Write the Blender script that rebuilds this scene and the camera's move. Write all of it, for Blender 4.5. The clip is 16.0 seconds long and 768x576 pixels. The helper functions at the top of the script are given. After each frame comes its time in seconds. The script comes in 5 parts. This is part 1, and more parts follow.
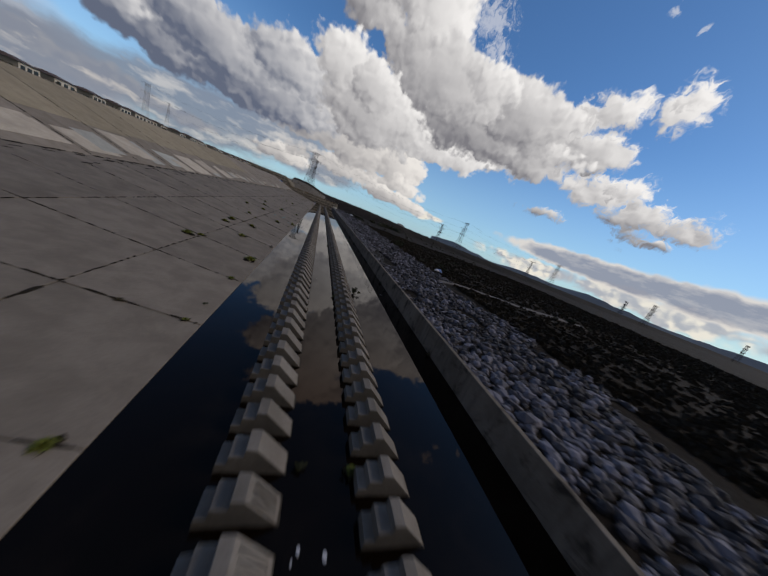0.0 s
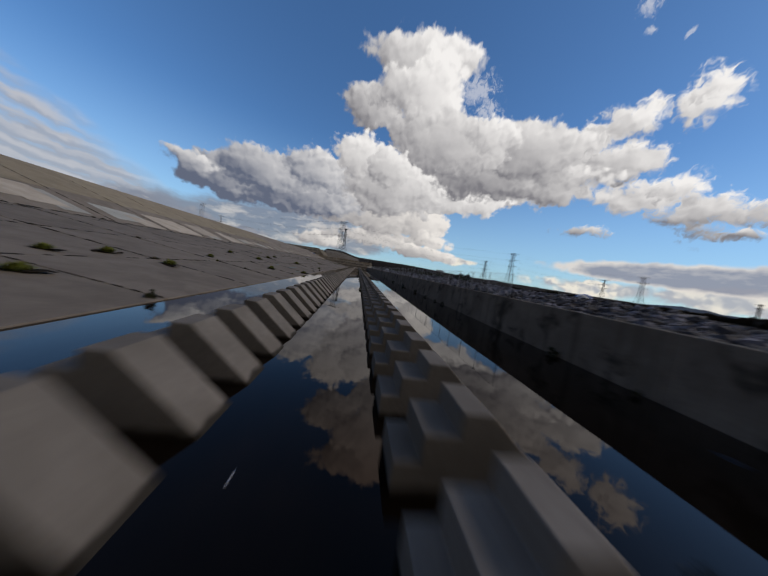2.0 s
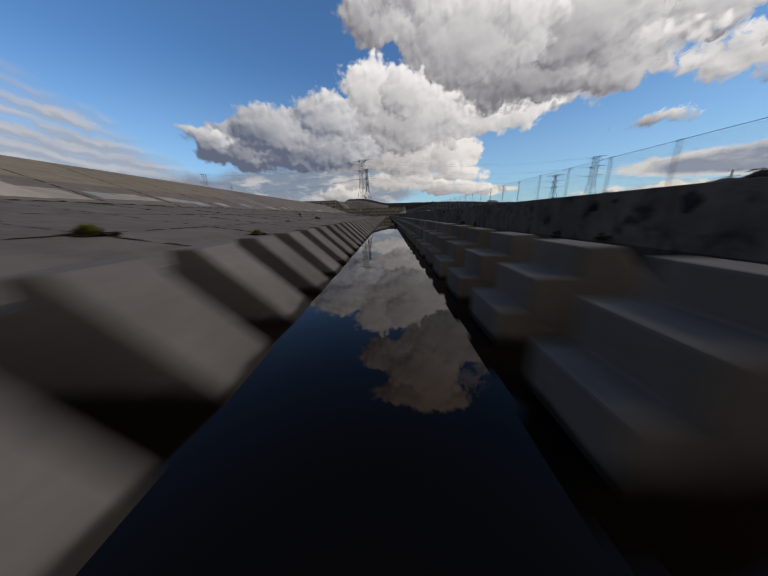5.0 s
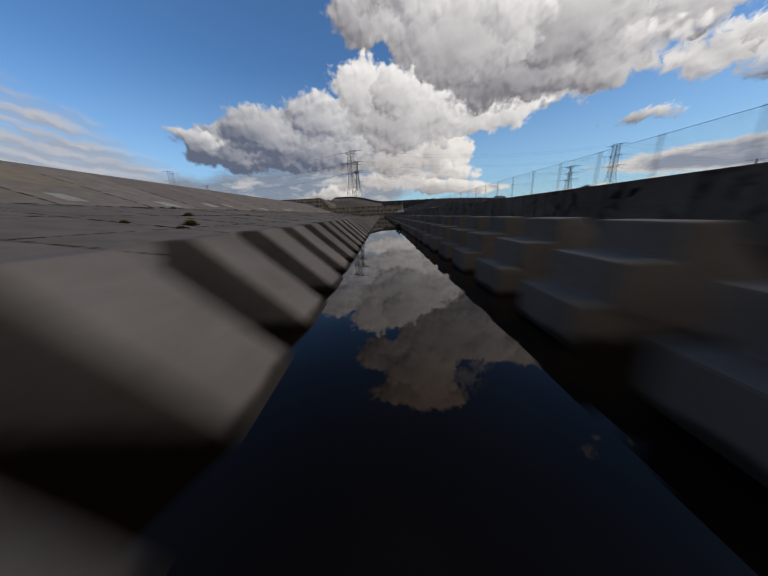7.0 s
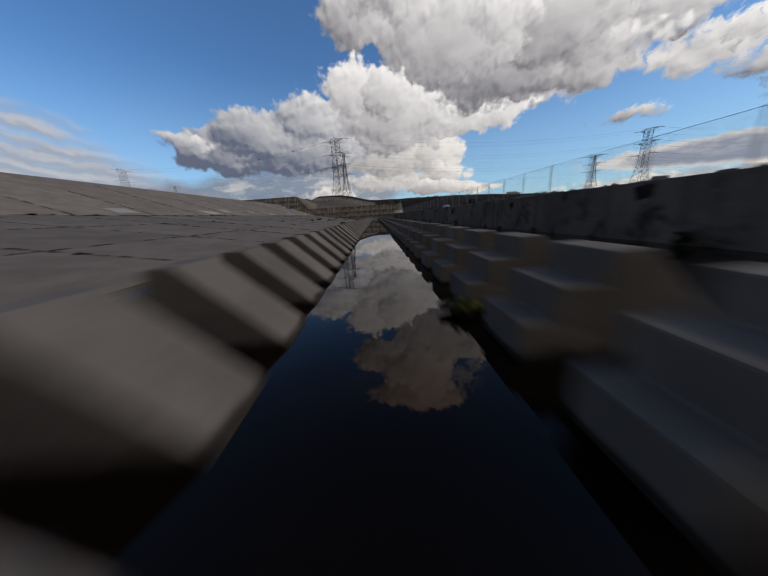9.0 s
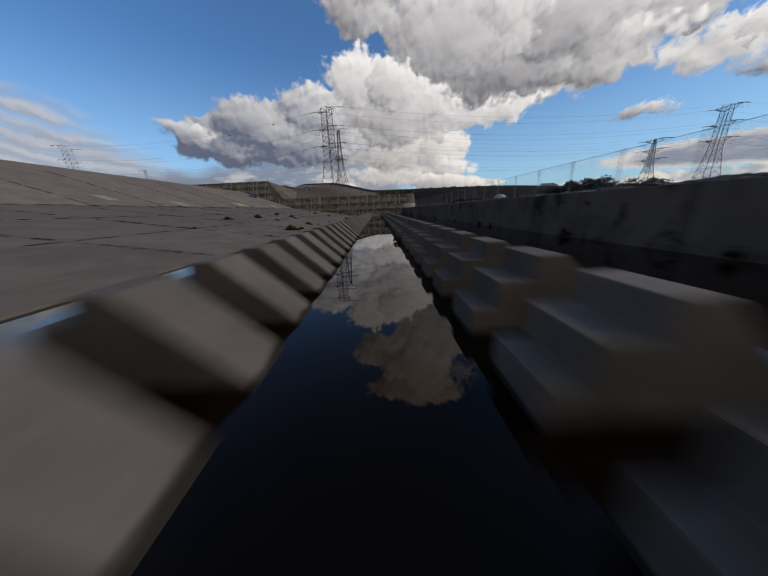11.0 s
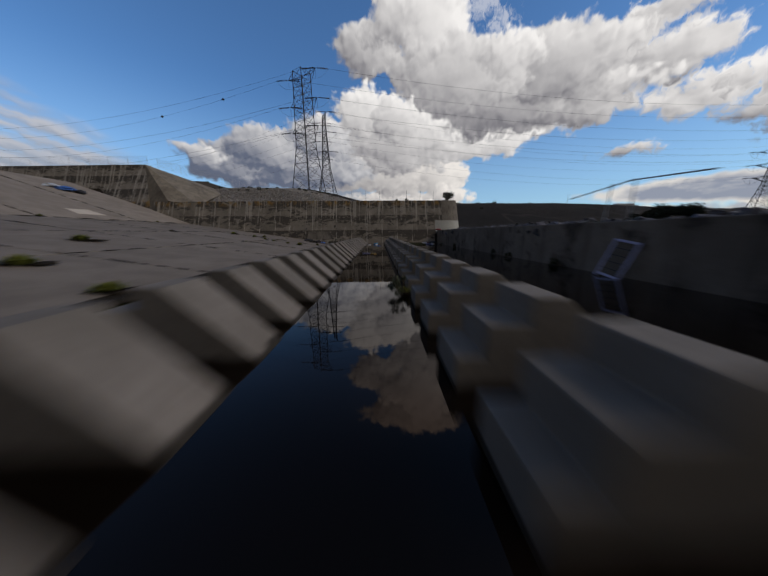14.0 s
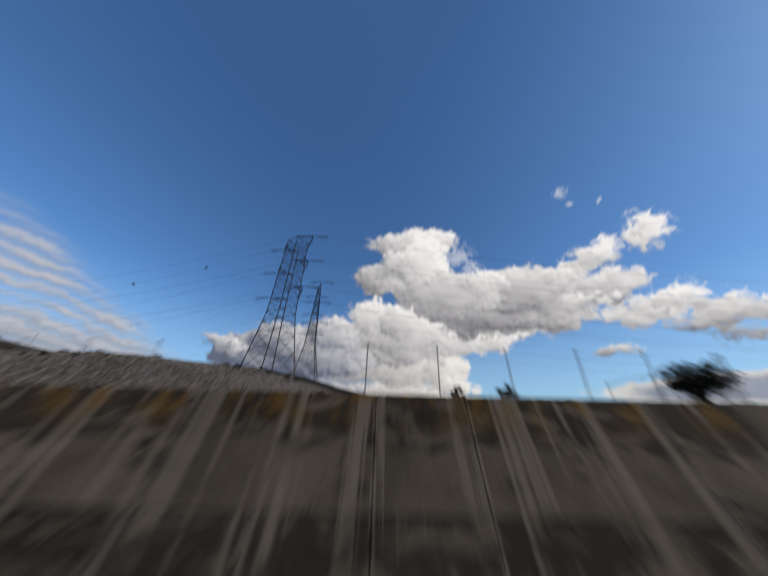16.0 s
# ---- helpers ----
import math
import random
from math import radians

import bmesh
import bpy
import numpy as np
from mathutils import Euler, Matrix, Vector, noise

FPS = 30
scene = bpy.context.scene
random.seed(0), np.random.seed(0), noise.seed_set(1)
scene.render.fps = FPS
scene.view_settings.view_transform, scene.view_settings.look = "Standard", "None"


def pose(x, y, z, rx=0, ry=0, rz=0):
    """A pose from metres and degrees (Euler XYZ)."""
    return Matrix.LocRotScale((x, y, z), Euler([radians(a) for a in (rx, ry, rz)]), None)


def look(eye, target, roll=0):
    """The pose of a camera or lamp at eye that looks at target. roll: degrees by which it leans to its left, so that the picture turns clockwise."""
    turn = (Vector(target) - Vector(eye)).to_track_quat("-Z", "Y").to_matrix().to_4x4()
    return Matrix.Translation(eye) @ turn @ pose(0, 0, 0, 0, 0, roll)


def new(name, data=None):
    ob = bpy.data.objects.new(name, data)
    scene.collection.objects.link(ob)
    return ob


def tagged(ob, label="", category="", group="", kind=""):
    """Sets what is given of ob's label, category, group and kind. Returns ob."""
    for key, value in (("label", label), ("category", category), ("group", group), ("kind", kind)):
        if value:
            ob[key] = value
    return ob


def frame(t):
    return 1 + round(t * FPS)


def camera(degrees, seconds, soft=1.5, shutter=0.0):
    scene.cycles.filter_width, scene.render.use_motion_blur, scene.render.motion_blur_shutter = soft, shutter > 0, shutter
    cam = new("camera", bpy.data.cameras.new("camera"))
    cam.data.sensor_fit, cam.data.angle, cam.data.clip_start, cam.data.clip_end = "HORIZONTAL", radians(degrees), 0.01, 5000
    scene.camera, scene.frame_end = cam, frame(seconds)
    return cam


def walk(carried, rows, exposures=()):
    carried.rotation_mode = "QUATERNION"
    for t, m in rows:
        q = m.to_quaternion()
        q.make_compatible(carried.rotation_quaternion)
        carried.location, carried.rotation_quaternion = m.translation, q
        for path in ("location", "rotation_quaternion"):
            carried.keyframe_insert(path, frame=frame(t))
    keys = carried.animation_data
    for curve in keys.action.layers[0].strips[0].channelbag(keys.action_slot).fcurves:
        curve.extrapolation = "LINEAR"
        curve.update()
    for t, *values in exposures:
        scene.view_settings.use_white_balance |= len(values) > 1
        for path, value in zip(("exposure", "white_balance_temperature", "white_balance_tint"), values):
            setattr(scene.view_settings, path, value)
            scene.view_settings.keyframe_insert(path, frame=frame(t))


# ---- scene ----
cam = camera(114.20, 16.0, soft=1.35, shutter=0.5)
# seconds, place in metres, yaw to the left, pitch up, roll to the left
PATH = [
    (0.0, -3.158, -0.000, 10.865, -19.51, -14.18, 21.73),
    (0.5, -1.452, 6.880, 7.970, -16.65, -10.74, 17.78),
    (1.0, -0.363, 14.578, 5.267, -13.47, -6.19, 11.72),
    (1.5, 0.307, 23.009, 3.738, -8.76, 0.13, 11.07),
    (2.0, 0.621, 31.546, 3.032, -6.68, -4.17, 8.76),
    (2.5, 0.644, 40.013, 2.493, -3.87, -5.49, 6.82),
    (3.0, 0.389, 48.798, 2.183, -3.78, -12.17, 1.50),
    (3.5, 0.233, 57.818, 2.082, -1.40, -13.11, -0.58),
    (4.0, 0.122, 67.033, 2.055, -0.71, -15.00, -4.53),
    (4.5, 0.170, 76.400, 1.800, 1.50, -16.31, -1.55),
    (7.0, -0.421, 124.731, 1.410, 0.24, -16.41, -2.64),
    (7.5, -0.514, 135.399, 1.261, 0.13, -15.32, -2.35),
    (8.0, -0.310, 147.203, 1.417, 0.96, -14.75, -0.62),
    (8.5, -0.334, 157.857, 1.547, -0.83, -14.76, -3.50),
    (9.0, -0.053, 168.125, 1.733, -0.87, -16.24, -3.68),
    (11.5, 0.114, 222.281, 1.977, -0.52, -17.48, -2.24),
    (12.0, 0.108, 231.628, 1.984, -0.23, -17.09, -2.06),
    (12.5, 0.150, 243.057, 1.955, -0.43, -16.06, -1.40),
    (13.0, 0.145, 254.132, 1.941, -0.50, -15.49, -1.46),
    (13.5, 0.281, 265.160, 1.925, -1.13, -15.70, -1.62),
    (14.0, 0.515, 275.796, 2.010, -1.12, -12.55, -0.48),
    (14.5, 0.602, 286.971, 2.241, -0.63, -8.45, 0.81),
    (15.0, 0.819, 297.550, 3.059, -0.41, -5.30, 0.73),
    (15.5, 0.660, 308.304, 3.936, -0.51, 6.03, 0.72),
    (16.0, 1.372, 318.521, 7.232, 0.08, 29.35, 1.45),
]


def aim(x, y, z, yaw, pitch, roll):
    """A camera pose: yaw to the left, pitch up, roll to its left, in degrees."""
    return pose(x, y, z) @ pose(0, 0, 0, 0, 0, yaw) @ pose(0, 0, 0, 90 + pitch) @ pose(0, 0, 0, 0, 0, roll)


walk(cam, [(t, aim(*row)) for t, *row in PATH])

# ---- sky and light ----
SUN_AZ, SUN_EL = 96.0, 33.0  # degrees, clockwise from the channel's way, and up
EXPOSURE = 0.0
SKY_GAIN = 0.1  # the daylight sky against the white of the clouds
SKY_STRENGTH = 1.0
scene.view_settings.exposure = EXPOSURE

# clouds, heap by heap, the farther before the nearer: azimuth, elevation, half width and half height in degrees, lightness
CLOUD_LOW = [(-9.0, 4.8, 3.6, 1.3, 0.66), (2.8, 6.9, 9.3, 1.7, 0.66), (5.5, 11.2, 8.2, 3.9, 0.68), (-2.4, 12.2, 13.7, 3.8, 0.56), (13.6, 10.9, 5.2, 4.4, 0.76), (16.1, 7.9, 3.6, 1.6, 0.82), (13.2, 5.1, 6.5, 1.0, 0.6)]
CLOUD_ARM = [(-23.9, 11.5, 9.3, 2.4, 0.16), (-13.0, 13.1, 11.5, 3.8, 0.3), (-28.0, 13.3, 5.9, 3.3, 0.26), (-20.9, 15.6, 8.5, 3.6, 0.32), (-32.6, 13.6, 3.1, 1.3, 0.45), (-10.7, 18.1, 7.4, 3.8, 0.46)]
CLOUD_HEAD = [(-1.7, 31.5, 6.4, 3.3, 0.4), (8.0, 38.9, 10.2, 3.3, 0.58), (4.3, 34.1, 6.3, 2.8, 0.5), (11.2, 34.4, 6.1, 5.6, 0.78)]
CLOUD_MASS = [(12.5, 18.6, 12.0, 4.2, 0.5), (24.0, 18.8, 13.0, 2.8, 0.5), (16.8, 16.8, 12.5, 2.5, 0.7), (36.2, 20.1, 7.8, 2.7, 0.42), (21.6, 22.3, 16.3, 4.8, 0.27), (32.2, 25.9, 8.3, 4.6, 0.44), (15.5, 26.7, 12.4, 5.5, 0.42), (23.2, 29.1, 4.9, 2.6, 0.66)]
CLOUD_TOWER = [(5.6, 17.8, 10.8, 5.3, 0.5), (-2.3, 22.6, 6.1, 3.9, 0.7), (3.9, 21.7, 4.8, 3.6, 0.6)]
CLOUD_EAST = [(41.8, 18.9, 4.0, 1.5, 0.62), (40.1, 22.6, 5.3, 3.3, 0.5), (46.6, 22.9, 4.9, 2.6, 0.56), (41.8, 26.5, 4.3, 2.0, 0.66), (46.4, 28.1, 4.0, 2.2, 0.74), (54.0, 28.6, 2.7, 2.3, 0.84), (54.1, 30.5, 1.4, 1.3, 0.84)]
CLOUD_TRAIL = [(63.6, 14.1, 1.9, 1.4, 0.45), (60.5, 14.3, 2.7, 1.2, 0.42), (57.1, 12.2, 1.6, 0.9, 0.32), (60.9, 11.7, 1.2, 0.4, 0.36), (56.5, 14.9, 3.6, 1.6, 0.52), (49.8, 17.4, 4.4, 2.3, 0.66), (54.1, 18.2, 2.1, 1.3, 0.78)]
CLOUD_BITS = [(43.4, 12.3, 2.8, 0.6, 0.48)]
CLOUD_WISPS = [(46.0, 40.7, 1.8, 1.4), (46.8, 38.3, 0.9, 0.6), (51.2, 36.4, 0.5, 0.7), (19.8, 35.3, 5.5, 3.1), (22.4, 32.8, 3.0, 2.1), (15.8, 37.2, 4.1, 1.4)]
CLOUD_BAND = [(57.0, 5.5, 20.0, 2.2), (72.0, 5.8, 20.0, 2.7)]
CLOUD_RIM = [(47.0, 2.3, 15.0, 2.1), (64.0, 2.4, 18.0, 2.3), (84.0, 2.6, 18.0, 2.5), (22.0, 4.4, 6.0, 0.9), (-42, 4.5, 14, 1.6), (-28, 3.6, 10, 1.4)]
CLOUD_SHEET = [(-22.0, 5.0, 15.0, 5.4), (-11.0, 8.0, 11.0, 4.4), (-34.0, 4.4, 11.0, 3.8), (-3.0, 4.6, 10.0, 2.6)]


class Nodes:
    """A short way to write node trees."""

    def __init__(self, tree):
        self.tree = tree

    def add(self, kind, **settings):
        node = self.tree.nodes.new("ShaderNode" + kind)
        for key, value in settings.items():
            if key == "operation":
                node.operation = value
            elif key == "blend_type":
                node.blend_type = value
            elif key == "data_type":
                node.data_type = value
        return node

    def put(self, socket, value):
        if isinstance(value, bpy.types.NodeSocket):
            self.tree.links.new(value, socket)
        elif value is not None:
            socket.default_value = value

    def math(self, op, a, b=None, c=None, clamp=False):
        node = self.add("Math", operation=op)
        node.use_clamp = clamp
        for i, v in enumerate((a, b, c)):
            self.put(node.inputs[i], v)
        return node.outputs[0]

    def vec(self, op, a, b=None):
        node = self.add("VectorMath", operation=op)
        self.put(node.inputs[0], a)
        self.put(node.inputs[1], b)
        return node.outputs["Value"] if op in ("LENGTH", "DOT_PRODUCT") else node.outputs[0]

    def xyz(self, x=0.0, y=0.0, z=0.0):
        node = self.add("CombineXYZ")
        for i, v in enumerate((x, y, z)):
            self.put(node.inputs[i], v)
        return node.outputs[0]

    def split(self, v):
        node = self.add("SeparateXYZ")
        self.put(node.inputs[0], v)
        return node.outputs

    def noise(self, vector, scale, detail=4.0, rough=0.55, distort=0.0, color=False):
        node = self.add("TexNoise")
        self.put(node.inputs["Vector"], vector)
        for key, v in (("Scale", scale), ("Detail", detail), ("Roughness", rough), ("Distortion", distort)):
            node.inputs[key].default_value = v
        return node.outputs["Color" if color else 0]

    def ramp(self, value, low, high, a=0.0, b=1.0, smooth=True):
        node = self.add("MapRange")
        node.interpolation_type = "SMOOTHSTEP" if smooth else "LINEAR"
        self.put(node.inputs["Value"], value)
        for key, v in (("From Min", low), ("From Max", high), ("To Min", a), ("To Max", b)):
            self.put(node.inputs[key], v)
        return node.outputs[0]

    def mix(self, fac, a, b, blend="MIX"):
        node = self.add("Mix", data_type="RGBA", blend_type=blend)
        node.clamp_factor = True
        self.put(node.inputs[0], fac)
        self.put(node.inputs[6], (*a, 1) if isinstance(a, tuple) else a)
        self.put(node.inputs[7], (*b, 1) if isinstance(b, tuple) else b)
        return node.outputs[2]


def cloud_cover(n, where, bank):
    """The union of soft ellipses at the places of one bank: 1 in the middle of each, 0 at its rim."""
    total = None
    for az, el, wide, high in bank:
        d = n.vec("MULTIPLY", n.vec("SUBTRACT", where, (az, el, 0)), (1 / wide, 1 / high, 0))
        one = n.math("SUBTRACT", 1.0, n.vec("LENGTH", d))
        if total is None:
            total = one
        else:
            node = n.add("Math", operation="SMOOTH_MAX")
            n.put(node.inputs[0], total), n.put(node.inputs[1], one)
            node.inputs[2].default_value = 0.25
            total = node.outputs[0]
    return total


def lay_heaps(n, under, where, edge, relief, mottle, heaps, shade, light, soft=0.4):
    """Heaped clouds laid over one another: each is a rounded lump with a billowed rim, white towards the sun and grey in its own shade."""
    for az, el, wide, high, pale in heaps:
        d = n.vec("MULTIPLY", n.vec("SUBTRACT", where, (az, el, 0)), (1 / wide, 1 / high, 0))
        inside = n.math("MULTIPLY_ADD", n.math("SUBTRACT", 1.0, n.vec("LENGTH", d)), 0.5 * high + 0.2 * min(wide, 6.0), edge)
        turned = n.math("MULTIPLY_ADD", n.vec("DOT_PRODUCT", d, (0.5, 0.72, 0)), 0.4, pale)
        rim = n.ramp(inside, 0.3, 3.2, 0.95, 0.16)
        tone = n.math("ADD", n.math("MULTIPLY_ADD", relief, rim, turned), mottle, clamp=True)
        under = n.mix(n.ramp(inside, -soft, soft), under, n.mix(tone, shade, light))
    return under


def make_world():
    world = bpy.data.worlds.new("sky")
    scene.world = world
    world.use_nodes = True
    n = Nodes(world.node_tree)
    sky = n.add("TexSky")
    sky.sky_type, sky.sun_disc = "NISHITA", False
    sky.sun_elevation, sky.sun_rotation = radians(SUN_EL), radians(SUN_AZ)
    sky.air_density, sky.dust_density, sky.ozone_density, sky.altitude = 1.0, 0.4, 2.5, 100
    blue = n.mix(1.0, sky.outputs[0], (0.62, 0.92, 1.18), "MULTIPLY")
    way = n.add("TexCoord").outputs["Generated"]
    x, y, z = n.split(way)
    az = n.math("DEGREES", n.math("ARCTAN2", x, y))
    el = n.math("DEGREES", n.math("ARCSINE", z))
    flat = n.xyz(az, el, 0.0)
    # two turbulent warps and three sizes of rounded billows give the outlines
    big = n.vec("SUBTRACT", n.noise(flat, 0.12, 2, 0.5, color=True), (0.5, 0.5, 0.5))
    small = n.vec("SUBTRACT", n.noise(flat, 0.6, 2, 0.5, color=True), (0.5, 0.5, 0.5))
    warped = n.vec("ADD", flat, n.vec("ADD", n.vec("MULTIPLY", big, (2.4, 1.6, 0)), n.vec("MULTIPLY", small, (1.5, 1.2, 0))))

    def billow(v):
        v = n.vec("MULTIPLY", n.vec("ADD", v, n.vec("MULTIPLY", small, (1.6, 1.6, 0))), (0.85, 1.0, 0))
        total = n.math("MULTIPLY", n.noise(v, 1.1, 3, 0.5), 0.1)
        for scale, weight in ((0.2, 0.52), (0.45, 0.32), (1.0, 0.2)):
            cell = n.add("TexVoronoi")
            cell.feature = "SMOOTH_F1"
            n.put(cell.inputs["Vector"], v)
            cell.inputs["Scale"].default_value, cell.inputs["Smoothness"].default_value = scale, 0.55
            total = n.math("ADD", total, n.math("MULTIPLY", n.math("SUBTRACT", 1.0, cell.outputs["Distance"]), weight))
        return total

    puff = billow(flat)
    relief = n.math("SUBTRACT", puff, billow(n.vec("ADD", flat, (0.55, 0.75, 0))))
    band = cloud_cover(n, n.vec("ADD", flat, n.vec("MULTIPLY", small, (1.5, 0.7, 0))), CLOUD_BAND)
    rim = cloud_cover(n, warped, CLOUD_RIM)
    # low rolls of thin cloud in the west, their crests lit
    bent = n.math("ADD", n.math("MULTIPLY", n.split(big)[1], 3.4), n.math("MULTIPLY", n.split(small)[1], 1.5))
    roll_at = n.math("ADD", n.math("MULTIPLY_ADD", az, 0.16, el), bent)
    rolls = n.math("SINE", n.math("MULTIPLY", roll_at, 3.5))
    crest = n.math("SINE", n.math("MULTIPLY_ADD", roll_at, 3.5, -0.9))
    veil = n.math("ADD", n.math("MULTIPLY_ADD", el, -1.45, -24.4), n.math("SUBTRACT", n.math("MULTIPLY", n.split(big)[0], 9.0), az))
    streak = n.noise(n.vec("MULTIPLY", n.vec("ADD", flat, n.vec("MULTIPLY", big, (3, 1.5, 0))), (0.09, 0.6, 0)), 1.0, 5, 0.55)
    # thickness of each kind
    lift = n.math("SUBTRACT", puff, 0.62)
    wisp = n.noise(n.vec("ADD", flat, n.vec("MULTIPLY", small, (3, 3, 0))), 0.42, 6, 0.62)
    band_d = n.math("ADD", band, n.math("MULTIPLY", lift, 0.5))
    rim_d = n.math("ADD", rim, n.math("MULTIPLY", lift, 1.2))
    fray = n.math("MULTIPLY", n.math("SUBTRACT", n.noise(flat, 1.1, 3, 0.45), 0.42), 1.1)
    edge = n.math("ADD", n.math("MULTIPLY_ADD", lift, 3.4, fray), 0.35)
    torn = n.math("MULTIPLY_ADD", n.math("SUBTRACT", wisp, 0.5), 5.0, n.math("MULTIPLY", edge, 0.55))
    mottle = n.math("MULTIPLY_ADD", n.noise(warped, 0.22, 3, 0.5), 0.36, -0.18)
    shred = n.noise(n.vec("ADD", flat, n.vec("MULTIPLY", small, (4, 4, 0))), 0.9, 6, 0.65)
    wisp_a = n.math("MULTIPLY", n.ramp(n.math("ADD", cloud_cover(n, warped, CLOUD_WISPS), n.math("MULTIPLY", n.math("SUBTRACT", shred, 0.5), 3.2)), 0.05, 0.9), 0.55)
    band_a, rim_a = n.ramp(band_d, 0.0, 0.25), n.ramp(rim_d, 0.0, 0.4)
    gaps = n.math("ADD", n.ramp(rolls, -1.0, 0.9, 0.42, 0.85), n.math("ADD", n.ramp(el, 9, 14, 0.55, 0.0), n.ramp(streak, 0.3, 0.7, -0.35, 0.3)), clamp=True)
    veil_a = n.math("MULTIPLY", n.math("MULTIPLY", n.ramp(veil, -1.0, 5.0), n.ramp(el, 19, 27, 0.92, 0.0)), gaps)
    sheet = cloud_cover(n, n.vec("ADD", flat, n.vec("ADD", n.vec("MULTIPLY", big, (5, 2.2, 0)), n.vec("MULTIPLY", small, (2.4, 0.9, 0)))), CLOUD_SHEET)
    lumps = n.noise(n.vec("MULTIPLY", n.vec("ADD", flat, n.vec("MULTIPLY", small, (2, 1, 0))), (0.16, 0.5, 0)), 1.0, 5, 0.55)
    sheet_a = n.math("MULTIPLY", n.ramp(n.math("ADD", sheet, n.math("MULTIPLY", n.math("SUBTRACT", lumps, 0.5), 0.7)), -0.02, 0.4), 0.88)
    lit = n.math("ADD", n.ramp(lumps, 0.46, 0.68), n.ramp(az, -40, -4, -0.25, 0.12), clamp=True)
    sheet_c = n.mix(lit, (0.21, 0.235, 0.295), (0.58, 0.545, 0.52))
    band_t = n.noise(n.vec("MULTIPLY", flat, (0.2, 0.55, 0)), 1.0, 5, 0.6)
    band_c = n.mix(n.math("ADD", n.ramp(band_d, 0.12, 0.5), n.ramp(band_t, 0.35, 0.7, 0.2, -0.35), clamp=True), (0.72, 0.68, 0.64), (0.28, 0.30, 0.37))
    rim_c = n.mix(n.ramp(relief, -0.12, 0.12), (0.42, 0.42, 0.46), (0.86, 0.79, 0.68))
    veil_c = n.mix(n.math("MULTIPLY", n.ramp(crest, -0.9, 1.0), n.ramp(streak, 0.3, 0.65, 0.35, 1.0)), (0.35, 0.38, 0.45), (0.51, 0.51, 0.54))
    # unseen broken grey cloud added behind and overhead to dim and neutralise the fill
    behind = n.ramp(n.math("ADD", n.math("ADD", n.math("ADD", n.math("MULTIPLY", y, -1.15), n.math("MULTIPLY", x, -0.3)), n.math("MULTIPLY", z, 0.1)), n.math("MULTIPLY", n.math("SUBTRACT", n.noise(way, 2.2, 5, 0.6), 0.5), 0.7)), 0.12, 0.5)
    behind_c = n.mix(n.noise(way, 3.5, 5, 0.6), (0.06, 0.054, 0.048), (0.22, 0.2, 0.178))
    even = n.math("MULTIPLY", n.ramp(az, -70, 70, 1.22, 0.93), SKY_GAIN)
    gain = n.vec("MULTIPLY", blue, n.xyz(even, even, even))
    haze = n.mix(n.ramp(el, -2, 26, 0.54, 0.0), gain, (0.42, 0.62, 0.77))
    out = n.mix(veil_a, haze, veil_c)
    out = n.mix(n.math("MULTIPLY", rim_a, 0.9), out, rim_c)
    out = n.mix(sheet_a, out, sheet_c)
    out = n.mix(n.math("MULTIPLY", band_a, 0.95), out, band_c)
    out = n.mix(wisp_a, out, (0.74, 0.74, 0.77))
    light, grey, slate = (0.9, 0.875, 0.855), (0.205, 0.2, 0.22), (0.12, 0.14, 0.2)
    out = lay_heaps(n, out, warped, edge, relief, mottle, CLOUD_LOW, grey, (0.83, 0.79, 0.75))
    out = lay_heaps(n, out, warped, edge, relief, mottle, CLOUD_ARM, slate, light)
    out = lay_heaps(n, out, warped, edge, relief, mottle, CLOUD_HEAD, grey, light, 0.5)
    out = lay_heaps(n, out, warped, torn, relief, mottle, CLOUD_TRAIL + CLOUD_BITS, grey, light, 0.6)
    out = lay_heaps(n, out, warped, torn, relief, mottle, CLOUD_EAST, grey, light, 0.6)
    out = lay_heaps(n, out, warped, edge, relief, mottle, CLOUD_MASS + CLOUD_TOWER, grey, light)
    out = n.mix(n.math("MULTIPLY", behind, 0.92), out, behind_c)
    back = world.node_tree.nodes["Background"]
    n.put(back.inputs[0], out)
    back.inputs[1].default_value = SKY_STRENGTH


make_world()

sun_data = bpy.data.lights.new("sun", "SUN")
sun_data.energy, sun_data.angle, sun_data.color = 1.5, radians(26), (1.0, 0.83, 0.66)
sun = new("sun", sun_data)
a, e = radians(SUN_AZ), radians(SUN_EL)
sun.matrix_world = look((0, 0, 60), (-math.sin(a) * math.cos(e) * 50, -math.cos(a) * math.cos(e) * 50, 60 - math.sin(e) * 50))

# ---- materials ----
def material(name, rough=0.85, metal=0.0, spec=0.4):
    m = bpy.data.materials.new(name)
    m.use_nodes = True
    b = m.node_tree.nodes["Principled BSDF"]
    b.inputs["Roughness"].default_value, b.inputs["Metallic"].default_value = rough, metal
    b.inputs["Specular IOR Level"].default_value = spec
    return m, Nodes(m.node_tree), b


def finish(n, b, color, height=None, strength=0.3, distance=0.02):
    n.put(b.inputs["Base Color"], color)
    if height is not None:
        bump = n.add("Bump")
        bump.inputs["Strength"].default_value, bump.inputs["Distance"].default_value = strength, distance
        n.put(bump.inputs["Height"], height)
        n.put(b.inputs["Normal"], bump.outputs[0])


def place(n):
    return n.add("NewGeometry").outputs["Position"]


